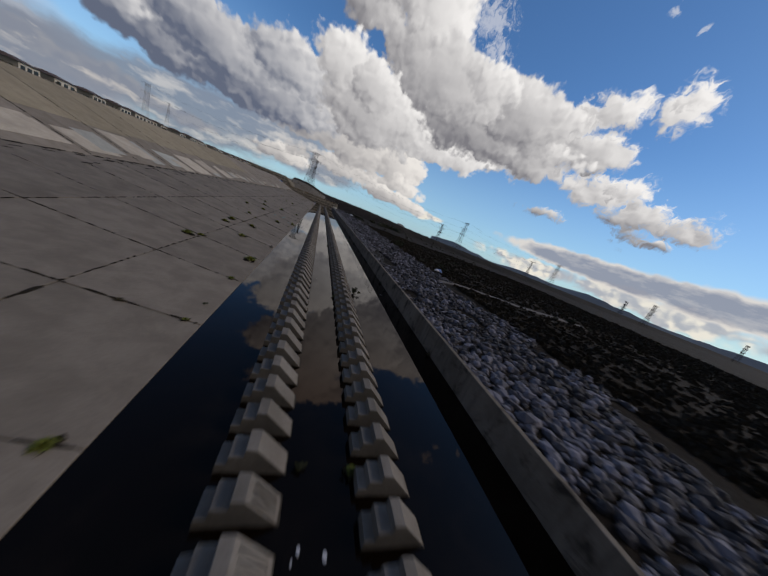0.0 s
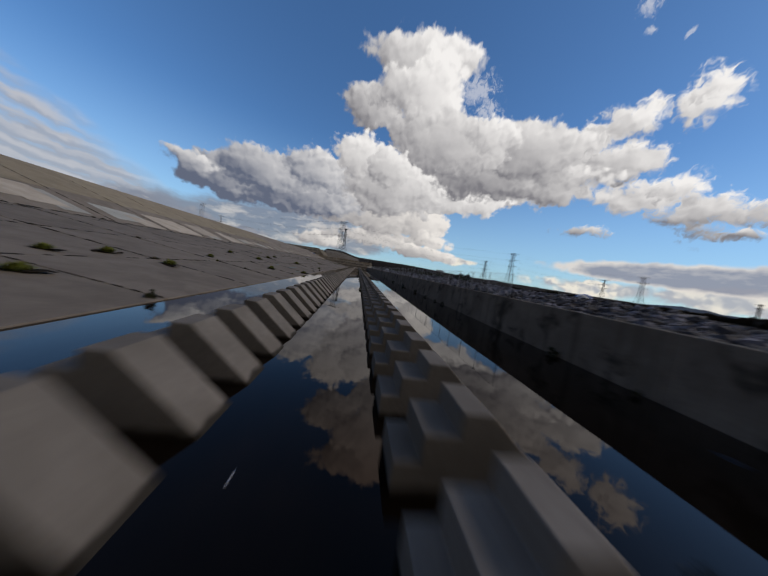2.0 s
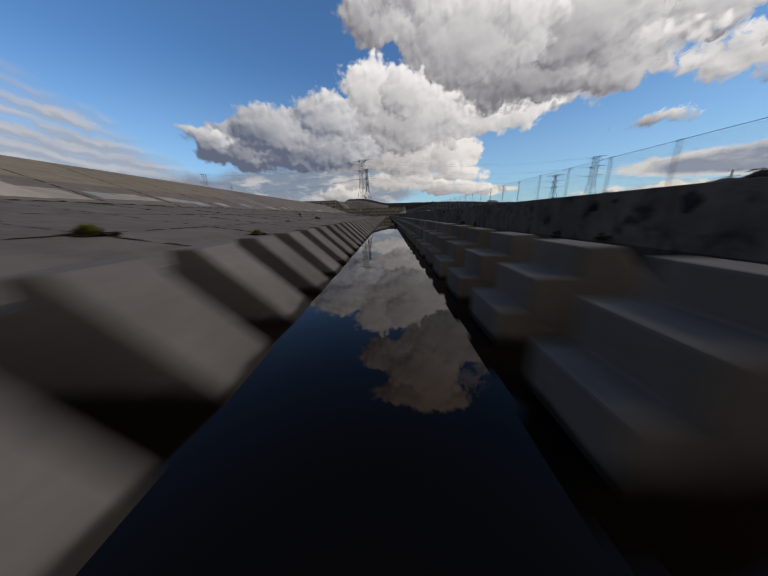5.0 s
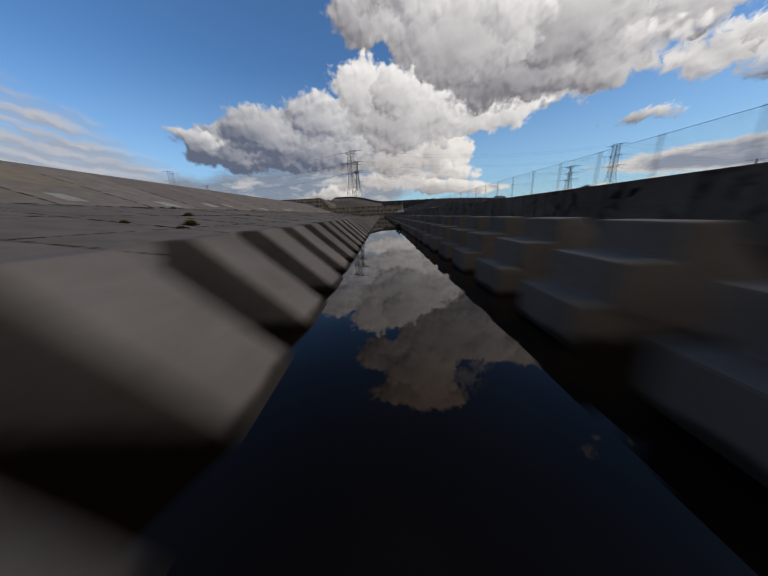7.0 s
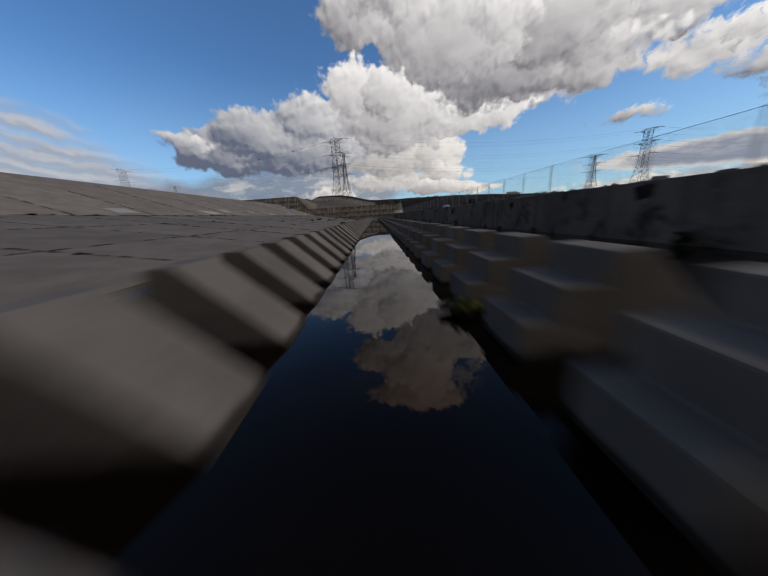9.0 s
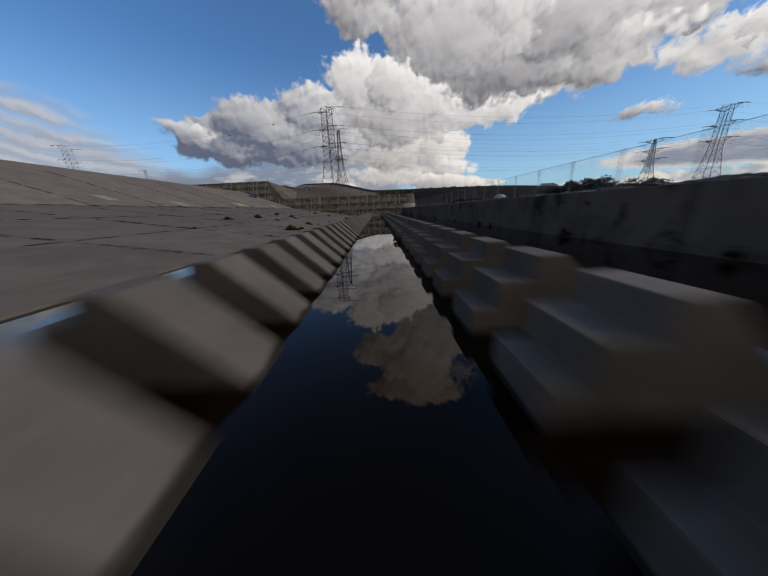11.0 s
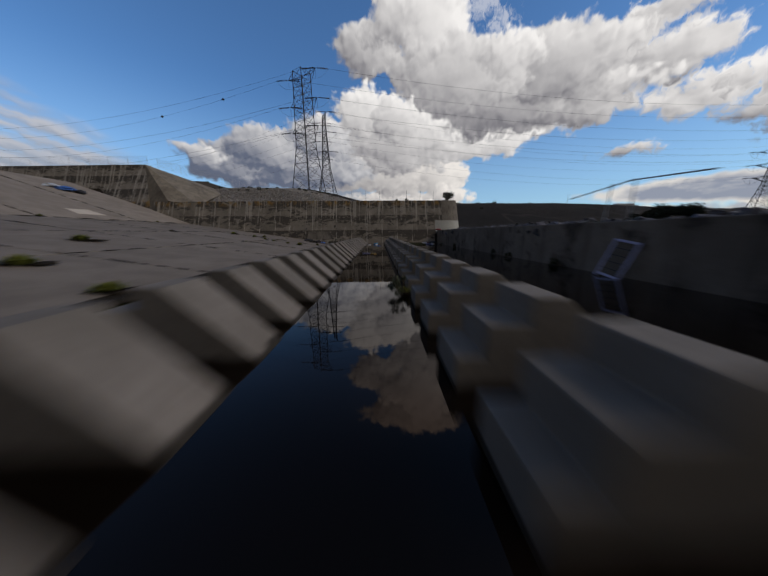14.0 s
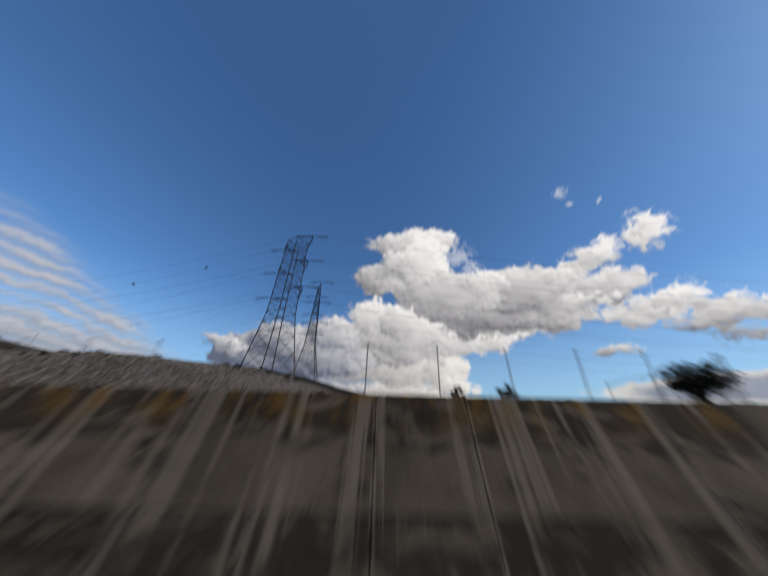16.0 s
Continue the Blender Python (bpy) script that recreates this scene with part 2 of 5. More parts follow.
def concrete(name, dark, light, stain, stain_amount=0.5, streaks=0.0, vary=0.12, size=0.23, tide_shade=0.0):
    """Cast concrete: grain, blotches, water stains, and run marks down upright faces."""
    m, n, b = material(name, 0.9, spec=0.15)
    p = place(n)
    grain = n.noise(p, 9.0, 6, 0.65)
    blotch = n.noise(p, 0.5, 5, 0.6, 0.3)
    color = n.mix(n.ramp(blotch, 0.32, 0.68), dark, light)
    color = n.mix(n.ramp(grain, 0.3, 0.75, 0.0, 0.4), color, tuple(0.72 * v for v in dark))
    patch = n.noise(p, size, 6, 0.65, 0.4)
    color = n.mix(n.math("MULTIPLY", n.ramp(patch, 0.52, 0.68), stain_amount), color, stain)
    if streaks:
        runs = n.noise(n.vec("MULTIPLY", p, (1.7, 1.7, 0.06)), 1.0, 5, 0.65)
        color = n.mix(n.math("MULTIPLY", n.ramp(runs, 0.52, 0.66), streaks), color, stain)
    # dark foot: a tide mark, with the gaps' shade put into the same colour
    if tide_shade:
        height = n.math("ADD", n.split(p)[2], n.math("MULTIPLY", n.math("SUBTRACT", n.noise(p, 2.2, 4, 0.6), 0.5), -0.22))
        color = n.mix(n.ramp(height, tide_shade * 0.5, tide_shade * 1.4, 0.9, 0.0), color, (0.014, 0.012, 0.009))
    each = n.add("ObjectInfo").outputs["Random"]
    tint = n.ramp(each, 0, 1, 1 - vary, 1 + vary, smooth=False)
    color = n.vec("MULTIPLY", color, n.xyz(tint, tint, tint))
    pits = n.noise(p, 30.0, 3, 0.6)
    finish(n, b, color, n.math("ADD", grain, n.math("MULTIPLY", pits, 0.4)), 0.35, 0.02)
    return m


MAT_BLOCK = concrete("block_concrete", (0.13, 0.116, 0.1), (0.192, 0.173, 0.152), (0.07, 0.062, 0.051), 0.3, 0.15, 0.1, tide_shade=0.09)
MAT_FLOOR = concrete("floor_concrete", (0.15, 0.128, 0.105), (0.2, 0.173, 0.143), (0.112, 0.095, 0.077), 0.5, 0.0, 0.07)
MAT_BANK = concrete("bank_concrete", (0.2, 0.17, 0.137), (0.26, 0.224, 0.183), (0.14, 0.12, 0.095), 0.4, 0.12, 0.1)
MAT_WALL = concrete("wall_concrete", (0.125, 0.104, 0.083), (0.185, 0.156, 0.127), (0.03, 0.025, 0.02), 0.9, 0.45, 0.12, 0.65)
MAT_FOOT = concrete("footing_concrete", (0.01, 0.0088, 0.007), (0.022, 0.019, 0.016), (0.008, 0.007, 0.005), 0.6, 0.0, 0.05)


def weir_concrete():
    """The old drop wall: pale lime runs, black algae bands and orange lichen under the crest."""
    m, n, b = material("weir_concrete", 0.9, spec=0.2)
    p = place(n)
    x, y, z = n.split(p)
    blotch = n.noise(p, 0.45, 6, 0.65, 0.4)
    color = n.mix(n.ramp(blotch, 0.3, 0.7), (0.15, 0.132, 0.107), (0.25, 0.222, 0.183))
    algae = n.noise(n.xyz(n.math("MULTIPLY", x, 0.55), 0.0, n.math("MULTIPLY", z, 1.5)), 1.0, 6, 0.7, 0.8)
    # black growth hangs in the upper part of each lift, lime has seeped from the joints
    lift = n.math("FRACT", n.math("DIVIDE", n.math("ADD", z, 0.3), 2.85))
    damp = n.math("ADD", algae, n.ramp(lift, 0.15, 0.8, -0.1, 0.07))
    damp = n.math("ADD", damp, n.ramp(n.add("ObjectInfo").outputs["Random"], 0, 1, -0.05, 0.06, smooth=False))
    color = n.mix(n.ramp(damp, 0.46, 0.56, 0.0, 0.85), color, (0.04, 0.035, 0.03))
    runs = n.noise(n.xyz(n.math("MULTIPLY", x, 2.3), 0.0, n.math("MULTIPLY", z, 0.05)), 1.0, 4, 0.6)
    reach = n.noise(n.xyz(n.math("MULTIPLY", x, 0.45), 0.0, n.math("MULTIPLY", z, 0.42)), 1.0, 4, 0.55)
    lime = n.math("MULTIPLY", n.ramp(runs, 0.52, 0.6), n.ramp(n.math("ADD", reach, n.ramp(z, 1.0, 8.0, -0.14, 0.08)), 0.42, 0.56))
    color = n.mix(n.math("MULTIPLY", lime, 0.75), color, (0.36, 0.33, 0.28))
    seam = n.math("ABSOLUTE", n.math("SUBTRACT", n.math("FRACT", n.math("DIVIDE", n.math("ADD", x, 43.0), 56.0 / 19)), 0.5))
    seam = n.math("MULTIPLY", n.ramp(seam, 0.465, 0.49), n.ramp(n.noise(p, 0.7, 4, 0.6), 0.4, 0.6))
    color = n.mix(n.math("MULTIPLY", seam, 0.8), color, (0.42, 0.39, 0.34))
    lichen = n.noise(n.vec("MULTIPLY", p, (0.8, 0.8, 0.5)), 1.0, 6, 0.7)
    crest = n.math("MULTIPLY", n.ramp(z, 6.9, 8.1), n.ramp(z, 8.4, 9.0, 1.0, 0.0))
    color = n.mix(n.math("MULTIPLY", n.ramp(lichen, 0.47, 0.62), n.math("MULTIPLY", crest, 0.8)), color, (0.27, 0.155, 0.03))
    each = n.ramp(n.add("ObjectInfo").outputs["Random"], 0, 1, 0.85, 1.12, smooth=False)
    color = n.vec("MULTIPLY", color, n.xyz(each, each, each))
    finish(n, b, color, n.noise(p, 6.0, 6, 0.65), 0.5, 0.04)
    return m


MAT_WEIR = weir_concrete()
MAT_SLOPE = concrete("slope_concrete", (0.15, 0.128, 0.098), (0.23, 0.2, 0.155), (0.085, 0.075, 0.06), 0.6, 0.45, 0.0, 0.3)
MAT_NOSE = concrete("nose_concrete", (0.13, 0.115, 0.095), (0.2, 0.178, 0.15), (0.06, 0.054, 0.046), 0.6, 0.5, 0.0, 0.45)


def plain(name, color, rough=0.6, metal=0.0, spread=0.25, scale=6.0, spec=0.4, bump=0.2):
    """A single-coloured stuff with soft soiling."""
    m, n, b = material(name, rough, metal, spec)
    p = n.add("TexCoord").outputs["Object"]
    soil = n.noise(p, scale, 5, 0.6)
    c = n.mix(n.ramp(soil, 0.3, 0.75), color, tuple(v * (1 - spread) for v in color))
    finish(n, b, c, n.noise(p, scale * 5, 3), bump, 0.01)
    return m


def water_material():
    m, n, b = material("water", 0.012, spec=0.5)
    b.inputs["IOR"].default_value = 1.33
    b.inputs["Specular Tint"].default_value = (0.9, 0.54, 0.38, 1)
    p = place(n)
    scum = n.noise(p, 0.35, 6, 0.65, 0.5)
    color = n.mix(n.ramp(scum, 0.45, 0.75), (0.003, 0.0019, 0.0012), (0.007, 0.0047, 0.0032))
    ripple = n.math("ADD", n.noise(n.vec("MULTIPLY", p, (1.0, 0.35, 1.0)), 1.3, 2, 0.4), n.math("MULTIPLY", n.noise(p, 9.0, 2, 0.5), 0.05))
    finish(n, b, color, ripple, 0.035, 0.05)
    return m


def earth():
    m, n, b = material("earth", 0.95, spec=0.08)
    p = place(n)
    wide = n.noise(p, 0.03, 6, 0.6, 0.5)
    fine = n.noise(p, 1.4, 6, 0.7)
    color = n.mix(n.ramp(wide, 0.4, 0.62), (0.011, 0.0082, 0.006), (0.022, 0.017, 0.013))
    color = n.mix(n.ramp(fine, 0.45, 0.7, 0.0, 0.75), color, (0.008, 0.0065, 0.0045))
    # broken pale gravel behind the drop wall
    x, y, z = n.split(p)
    heap = n.math("MULTIPLY", n.math("MULTIPLY", n.ramp(x, -46, -43), n.ramp(x, -2, 2, 1.0, 0.0)), n.math("MULTIPLY", n.ramp(y, 326, 328), n.ramp(y, 368, 374, 1.0, 0.0)))
    color = n.mix(n.math("MULTIPLY", heap, n.ramp(fine, 0.3, 0.7, 0.55, 1.0)), color, (0.21, 0.19, 0.165))
    track = n.noise(n.vec("MULTIPLY", p, (0.05, 0.012, 0.0)), 1.0, 2, 0.4)
    color = n.mix(n.math("MULTIPLY", n.ramp(n.math("ABSOLUTE", n.math("SUBTRACT", track, 0.5)), 0.004, 0.016, 1.0, 0.0), 0.22), color, (0.08, 0.068, 0.055))
    finish(n, b, color, fine, 0.8, 0.25)
    return m


def stone(name, dark, light, low):
    m, n, b = material(name, 0.85, spec=0.3)
    p = place(n)
    geo = n.add("NewGeometry")
    each = geo.outputs["Random Per Island"]
    pick = n.math("ADD", n.math("MULTIPLY", each, 0.7), n.math("MULTIPLY", n.add("ObjectInfo").outputs["Random"], 0.3))
    color = n.mix(n.ramp(pick, low, 1.05), dark, light)
    fine = n.noise(p, 7.0, 6, 0.7)
    color = n.mix(n.ramp(fine, 0.4, 0.75, 0.0, 0.5), color, (0.10, 0.09, 0.08))
    finish(n, b, color, fine, 0.5, 0.05)
    return m


def leafage(name, dark, light):
    m, n, b = material(name, 0.75, spec=0.25)
    each = n.add("NewGeometry").outputs["Random Per Island"]
    finish(n, b, n.mix(each, dark, light))
    return m


MAT_WATER, MAT_EARTH, MAT_STONE = water_material(), earth(), stone("riprap_stone", (0.022, 0.022, 0.028), (0.29, 0.285, 0.35), 0.3)
MAT_RUBBLE = stone("rubble_stone", (0.16, 0.148, 0.13), (0.42, 0.39, 0.345), 0.0)
MAT_WEED = leafage("weed_leaf", (0.07, 0.085, 0.012), (0.19, 0.2, 0.03))
MAT_DRY = leafage("dry_stalk", (0.05, 0.04, 0.022), (0.12, 0.1, 0.05))
MAT_BUSH = leafage("bush_leaf", (0.016, 0.02, 0.009), (0.05, 0.055, 0.022))
MAT_TREE = leafage("tree_leaf", (0.012, 0.016, 0.009), (0.04, 0.045, 0.022))
MAT_MOSS = leafage("moss", (0.01, 0.012, 0.004), (0.05, 0.055, 0.011))
MAT_SCRUB = leafage("scrub_stalk", (0.008, 0.0062, 0.004), (0.032, 0.024, 0.015))
MAT_TRACK = plain("track_dust", (0.14, 0.128, 0.12), 0.95, 0, 0.35, 0.8, 0.1, 0.6)
MAT_BARK = plain("bark", (0.06, 0.045, 0.032), 0.9)
MAT_STEEL = plain("galvanised_steel", (0.022, 0.022, 0.028), 0.6, 0.3, 0.3, 0.5, 0.3, 0.05)
# steel of the far west towers, haze put into its colour; also grey paper
MAT_HAZE_PAPER_GREY = plain("haze_paper_grey", (0.46, 0.46, 0.48), 0.6, 0.2, 0.3, 0.5, 0.3, 0.05)
MAT_POST = plain("fence_steel", (0.3, 0.31, 0.33), 0.55, 0.2, 0.3, 3.0)
MAT_WIRE = plain("conductor", (0.05, 0.05, 0.055), 0.5, 0.6, 0.2, 1.0)
MAT_GLASSY = plain("insulator_glaze", (0.03, 0.028, 0.03), 0.25, 0.0, 0.2, 3.0)
MAT_SILT = plain("joint_silt", (0.022, 0.018, 0.013), 0.95, 0.0, 0.5, 2.0, 0.1, 0.6)
MAT_PAINT_SAND = concrete("sand_paint", (0.4, 0.35, 0.28), (0.5, 0.44, 0.36), (0.27, 0.24, 0.2), 0.4, 0.1, 0.1)
MAT_PAINT_GREY = concrete("grey_paint", (0.33, 0.33, 0.295), (0.41, 0.405, 0.36), (0.2, 0.19, 0.17), 0.4, 0.1, 0.1)
MAT_PAINT_TAN = concrete("tan_paint", (0.25, 0.21, 0.145), (0.31, 0.262, 0.185), (0.2, 0.17, 0.12), 0.4, 0.12, 0.08)
MAT_PAINT_TEAL = plain("teal_spray", (0.11, 0.17, 0.15), 0.8, 0, 0.35, 2.0)
MAT_WHITE = plain("white_plastic", (0.62, 0.62, 0.64), 0.5)
MAT_BLUE = plain("blue_tarpaulin", (0.05, 0.14, 0.42), 0.5)
MAT_CYAN = plain("cyan_plastic", (0.04, 0.25, 0.5), 0.4)
MAT_RED = plain("red_cloth", (0.26, 0.02, 0.025), 0.8)
MAT_DARK = plain("black_plastic", (0.02, 0.02, 0.022), 0.5)
MAT_ORANGE = plain("yellow_foam", (0.2, 0.125, 0.02), 0.7)
MAT_LILAC = plain("lilac_plastic", (0.14, 0.138, 0.24), 0.5)
MAT_RACK = plain("lilac_enamel", (0.36, 0.35, 0.5), 0.5)
MAT_TENT = plain("tent_cloth", (0.5, 0.53, 0.58), 0.7, 0, 0.15, 2.0)
MAT_WINDOW = plain("window_glass", (0.03, 0.035, 0.04), 0.1)
MAT_ROOF = plain("roof_tile", (0.1, 0.07, 0.055), 0.85, 0, 0.3, 1.0)
MAT_STUCCO = plain("stucco", (0.52, 0.48, 0.41), 0.9, 0, 0.2, 0.4)
MAT_TYRE = plain("tyre_rubber", (0.02, 0.02, 0.02), 0.85)
MAT_HILL = plain("hazed_hill", (0.10, 0.13, 0.17), 1.0, 0, 0.2, 0.003, 0.1)


def netting():
    """Chain link seen from afar: thin wires, mostly open."""
    m, n, b = material("chain_link", 0.5, 0.6)
    b.inputs["Base Color"].default_value = (0.3, 0.31, 0.33, 1)
    p = n.split(n.add("TexCoord").outputs["Object"])
    u, v = n.math("ADD", p[1], p[2]), n.math("SUBTRACT", p[1], p[2])
    lines = None
    for q in (u, v):
        w = n.math("ABSOLUTE", n.math("SUBTRACT", n.math("FRACT", n.math("MULTIPLY", q, 14.0)), 0.5))
        w = n.math("LESS_THAN", w, 0.028)
        lines = w if lines is None else n.math("MAXIMUM", lines, w)
    n.put(b.inputs["Alpha"], lines)
    return m


MAT_NET = netting()


# ---- building helpers ----
rng = random.Random(7)


def mesh_of(name, bm, mat):
    me = bpy.data.meshes.new(name)
    bmesh.ops.recalc_face_normals(bm, faces=bm.faces)
    bm.to_mesh(me)
    bm.free()
    for m in (mat if isinstance(mat, (list, tuple)) else [mat]):
        me.materials.append(m)
    return me


def part(name, bm, mat, parent, label=""):
    ob = new(name, mesh_of(name, bm, mat))
    ob.parent = parent
    if label:
        ob["label"] = label
    return ob


def part_at(name, me, parent, m=None, label=""):
    ob = new(name, me)
    ob.parent = parent
    if m is not None:
        ob.matrix_basis = m
    if label:
        ob["label"] = label
    return ob


def thing(name, label, category, at=(0, 0, 0), group="", kind="", turn=0):
    ob = new(name)
    ob.matrix_basis = pose(*at, 0, 0, turn)
    return tagged(ob, label, category, group, kind)


def add_box(bm, x0, x1, y0, y1, z0, z1, m=None, bevel=0.0, segments=2):
    mat = Matrix.Translation(((x0 + x1) / 2, (y0 + y1) / 2, (z0 + z1) / 2)) @ Matrix.Diagonal((x1 - x0, y1 - y0, z1 - z0, 1))
    made = bmesh.ops.create_cube(bm, size=1, matrix=mat if m is None else m @ mat)["verts"]
    if bevel:
        edges = list({e for v in made for e in v.link_edges})
        bmesh.ops.bevel(bm, geom=edges, offset=bevel, segments=segments, affect="EDGES", profile=0.6)
    return bm


def add_bar(bm, a, b, r, sides=4, r2=None):
    a, b = Vector(a), Vector(b)
    d = b - a
    m = Matrix.Translation((a + b) / 2) @ d.to_track_quat("Z", "Y").to_matrix().to_4x4()
    bmesh.ops.create_cone(bm, cap_ends=True, segments=sides, radius1=r, radius2=r if r2 is None else r2, depth=d.length, matrix=m)


def add_loft(bm, profile, y0, y1):
    """A prism along y over a closed (x, z) outline."""
    a = [bm.verts.new((x, y0, z)) for x, z in profile]
    b = [bm.verts.new((x, y1, z)) for x, z in profile]
    bm.faces.new(a), bm.faces.new(b[::-1])
    for i in range(len(a)):
        j = (i + 1) % len(a)
        bm.faces.new((a[i], b[i], b[j], a[j]))


def rough_up(bm, amount, scale, seed=0.0):
    for v in bm.verts:
        p = v.co * scale + Vector((seed, seed * 1.7, -seed))
        v.co += Vector(noise.noise_vector(p)) * amount

# ---- the channel ----
Y0, Y1 = -60.0, 324.4
EDGE_X, TOE_X, TOP_X = -8.2, -35.8, -58.1      # west floor: its edge, the bank's toe, the bank's crest
FLOOR_SLOPE, TOE_Z, TOP_Z = 0.144, 3.97, 11.9
WALL_X, WALL_T, WALL_H = 11.25, 0.42, 2.43
DAM_Y, DAM_Z = 400.0, 15.0


def smooth(a, b, v):
    t = min(1.0, max(0.0, (v - a) / (b - a)))
    return t * t * (3 - 2 * t)


def lerp(a, b, t):
    return a + (b - a) * t


def ground_height(x, y):
    """The lie of the land: raised plain to the west, the channel, flats to the east, the dam across the end."""
    if x < TOP_X - 1:
        cut = 11.5
    elif x < TOE_X:
        cut = lerp(11.2, 3.3, (x - TOP_X + 1) / (TOE_X - TOP_X + 1))
    elif x < EDGE_X - 0.4:
        cut = lerp(3.3, -0.6, (x - TOE_X) / (EDGE_X - 0.4 - TOE_X))
    elif x < WALL_X + 0.15:
        cut = -1.2
    else:
        cut = 1.75 + 1.3 * smooth(12, 34, x) + 0.35 * smooth(40, 90, x)
        cut += 0.5 * smooth(26, 34, x) * noise.noise(Vector((x * 0.05, y * 0.05, 0))) + 0.15 * smooth(26, 40, x) * noise.noise(Vector((x * 0.3, y * 0.3, 3)))
    if x > WALL_X + 0.15:
        crest = DAM_Z - 3.0 * smooth(70, 160, x)
        dam = lerp(2.4, crest, smooth(330, DAM_Y, y)) - 1.7 * smooth(401, 404, y) + 0.35 * noise.noise(Vector((x * 0.08, y * 0.08, 9)))
        if x < 13.2 and y > 328.0:
            dam = max(dam, lerp(7.4, DAM_Z, smooth(334, DAM_Y, y)))
        top = max(cut, dam) if y > 326.6 else cut
    elif x > -45:
        top = lerp(7.4, DAM_Z, smooth(334, DAM_Y, y)) + 5.8 * smooth(2, -30, x) * smooth(328, 349, y) if y > 328.0 else cut
    else:
        top = max(cut, lerp(11.5, 15.6, smooth(332, 346, y))) if y > 331 else cut
    if x <= WALL_X + 0.15 and y > 401:
        top -= 1.7 * smooth(401, 404, y)
    far = smooth(DAM_Y + 30, DAM_Y + 160, y)
    top = lerp(top, 9.0, far) if y > DAM_Y else top
    return top


def make_ground():
    xs = [-4000, -2200, -1200, -700, -400, -250, -160, -110, -85, -70, -62, TOP_X - 1, TOP_X - 0.9, -50, -45.1, -44.9, -40, TOE_X, -28, -18, EDGE_X - 0.45, EDGE_X - 0.35, -4, 0, 4, 8,
          WALL_X + 0.1, WALL_X + 0.2, 13, 15, 17, 19.4, 19.6, 22, 25, 28, 31, 34, 38, 42, 47, 53, 60, 68, 77, 88, 100, 115, 135, 160, 190, 230, 280, 350, 450, 600, 900, 1400, 2200, 4000]
    ys = [-3000, -1200, -500, -250, -140, -90] + [Y0 + 6 * i for i in range(64)] + [324, 326.5, 326.7, 327.9, 328.1, 330, 334, 338, 342, 347, 352, 358, 364, 370, 376, 382, 388, 393, 397, 400,
          404, 410, 420, 435, 455, 480, 520, 560, 700, 1000, 1600, 2600, 4000]
    bm = bmesh.new()
    grid = [[bm.verts.new((x, y, ground_height(x, y))) for x in xs] for y in ys]
    for r, s in zip(grid[:-1], grid[1:]):
        for i in range(len(xs) - 1):
            bm.faces.new((r[i], r[i + 1], s[i + 1], s[i]))
    return tagged(new("ground", mesh_of("ground", bm, MAT_EARTH)), "dark bare earth and scrub round the channel", "ground", kind="structure")


make_ground()

bm = bmesh.new()
add_box(bm, EDGE_X - 0.3, WALL_X + 0.1, Y0, Y1 + 3, -0.9, 0.0)
tagged(new("water", mesh_of("water", bm, MAT_WATER)), "still dark water mirroring the clouds", "water", kind="structure")

# slabs of the west floor and bank
JOINTS_X = [EDGE_X, -15.5, -24.3, TOE_X]
PITCH_FLOOR, PHASE_FLOOR = 9.05, 17.3
PITCH_BANK, PHASE_BANK = 11.55, 73.3


def slab_mesh(name, w, l, t, mat, slope):
    """A cast slab, w metres along the slope and l along the channel, its joint edges worn round."""
    bm = bmesh.new()
    add_box(bm, -w, 0, 0, l, -t, 0, bevel=0.05, segments=2)
    return mesh_of(name, bm, mat)


floor_west = thing("floor", "worn pale concrete slabs with weedy joints, sloping to the water", "floor", kind="structure")
bank_west = thing("embankment", "tall sloping concrete slab bank with patches of cover paint", "embankment", kind="structure")
tilt = math.degrees(math.atan(FLOOR_SLOPE))
bank_rise = math.atan((TOP_Z - TOE_Z) / (TOE_X - TOP_X))
BANK_LEN = math.hypot(TOP_Z - TOE_Z, TOE_X - TOP_X)


def floor_z(x):
    return 0.06 + FLOOR_SLOPE * (EDGE_X - x)


def on_bank(u, y, lift=0.0):
    """A point u metres up the bank from its toe."""
    return Vector((TOE_X - u * math.cos(bank_rise) - lift * 0, y, TOE_Z + 0.06 + u * math.sin(bank_rise) + lift))


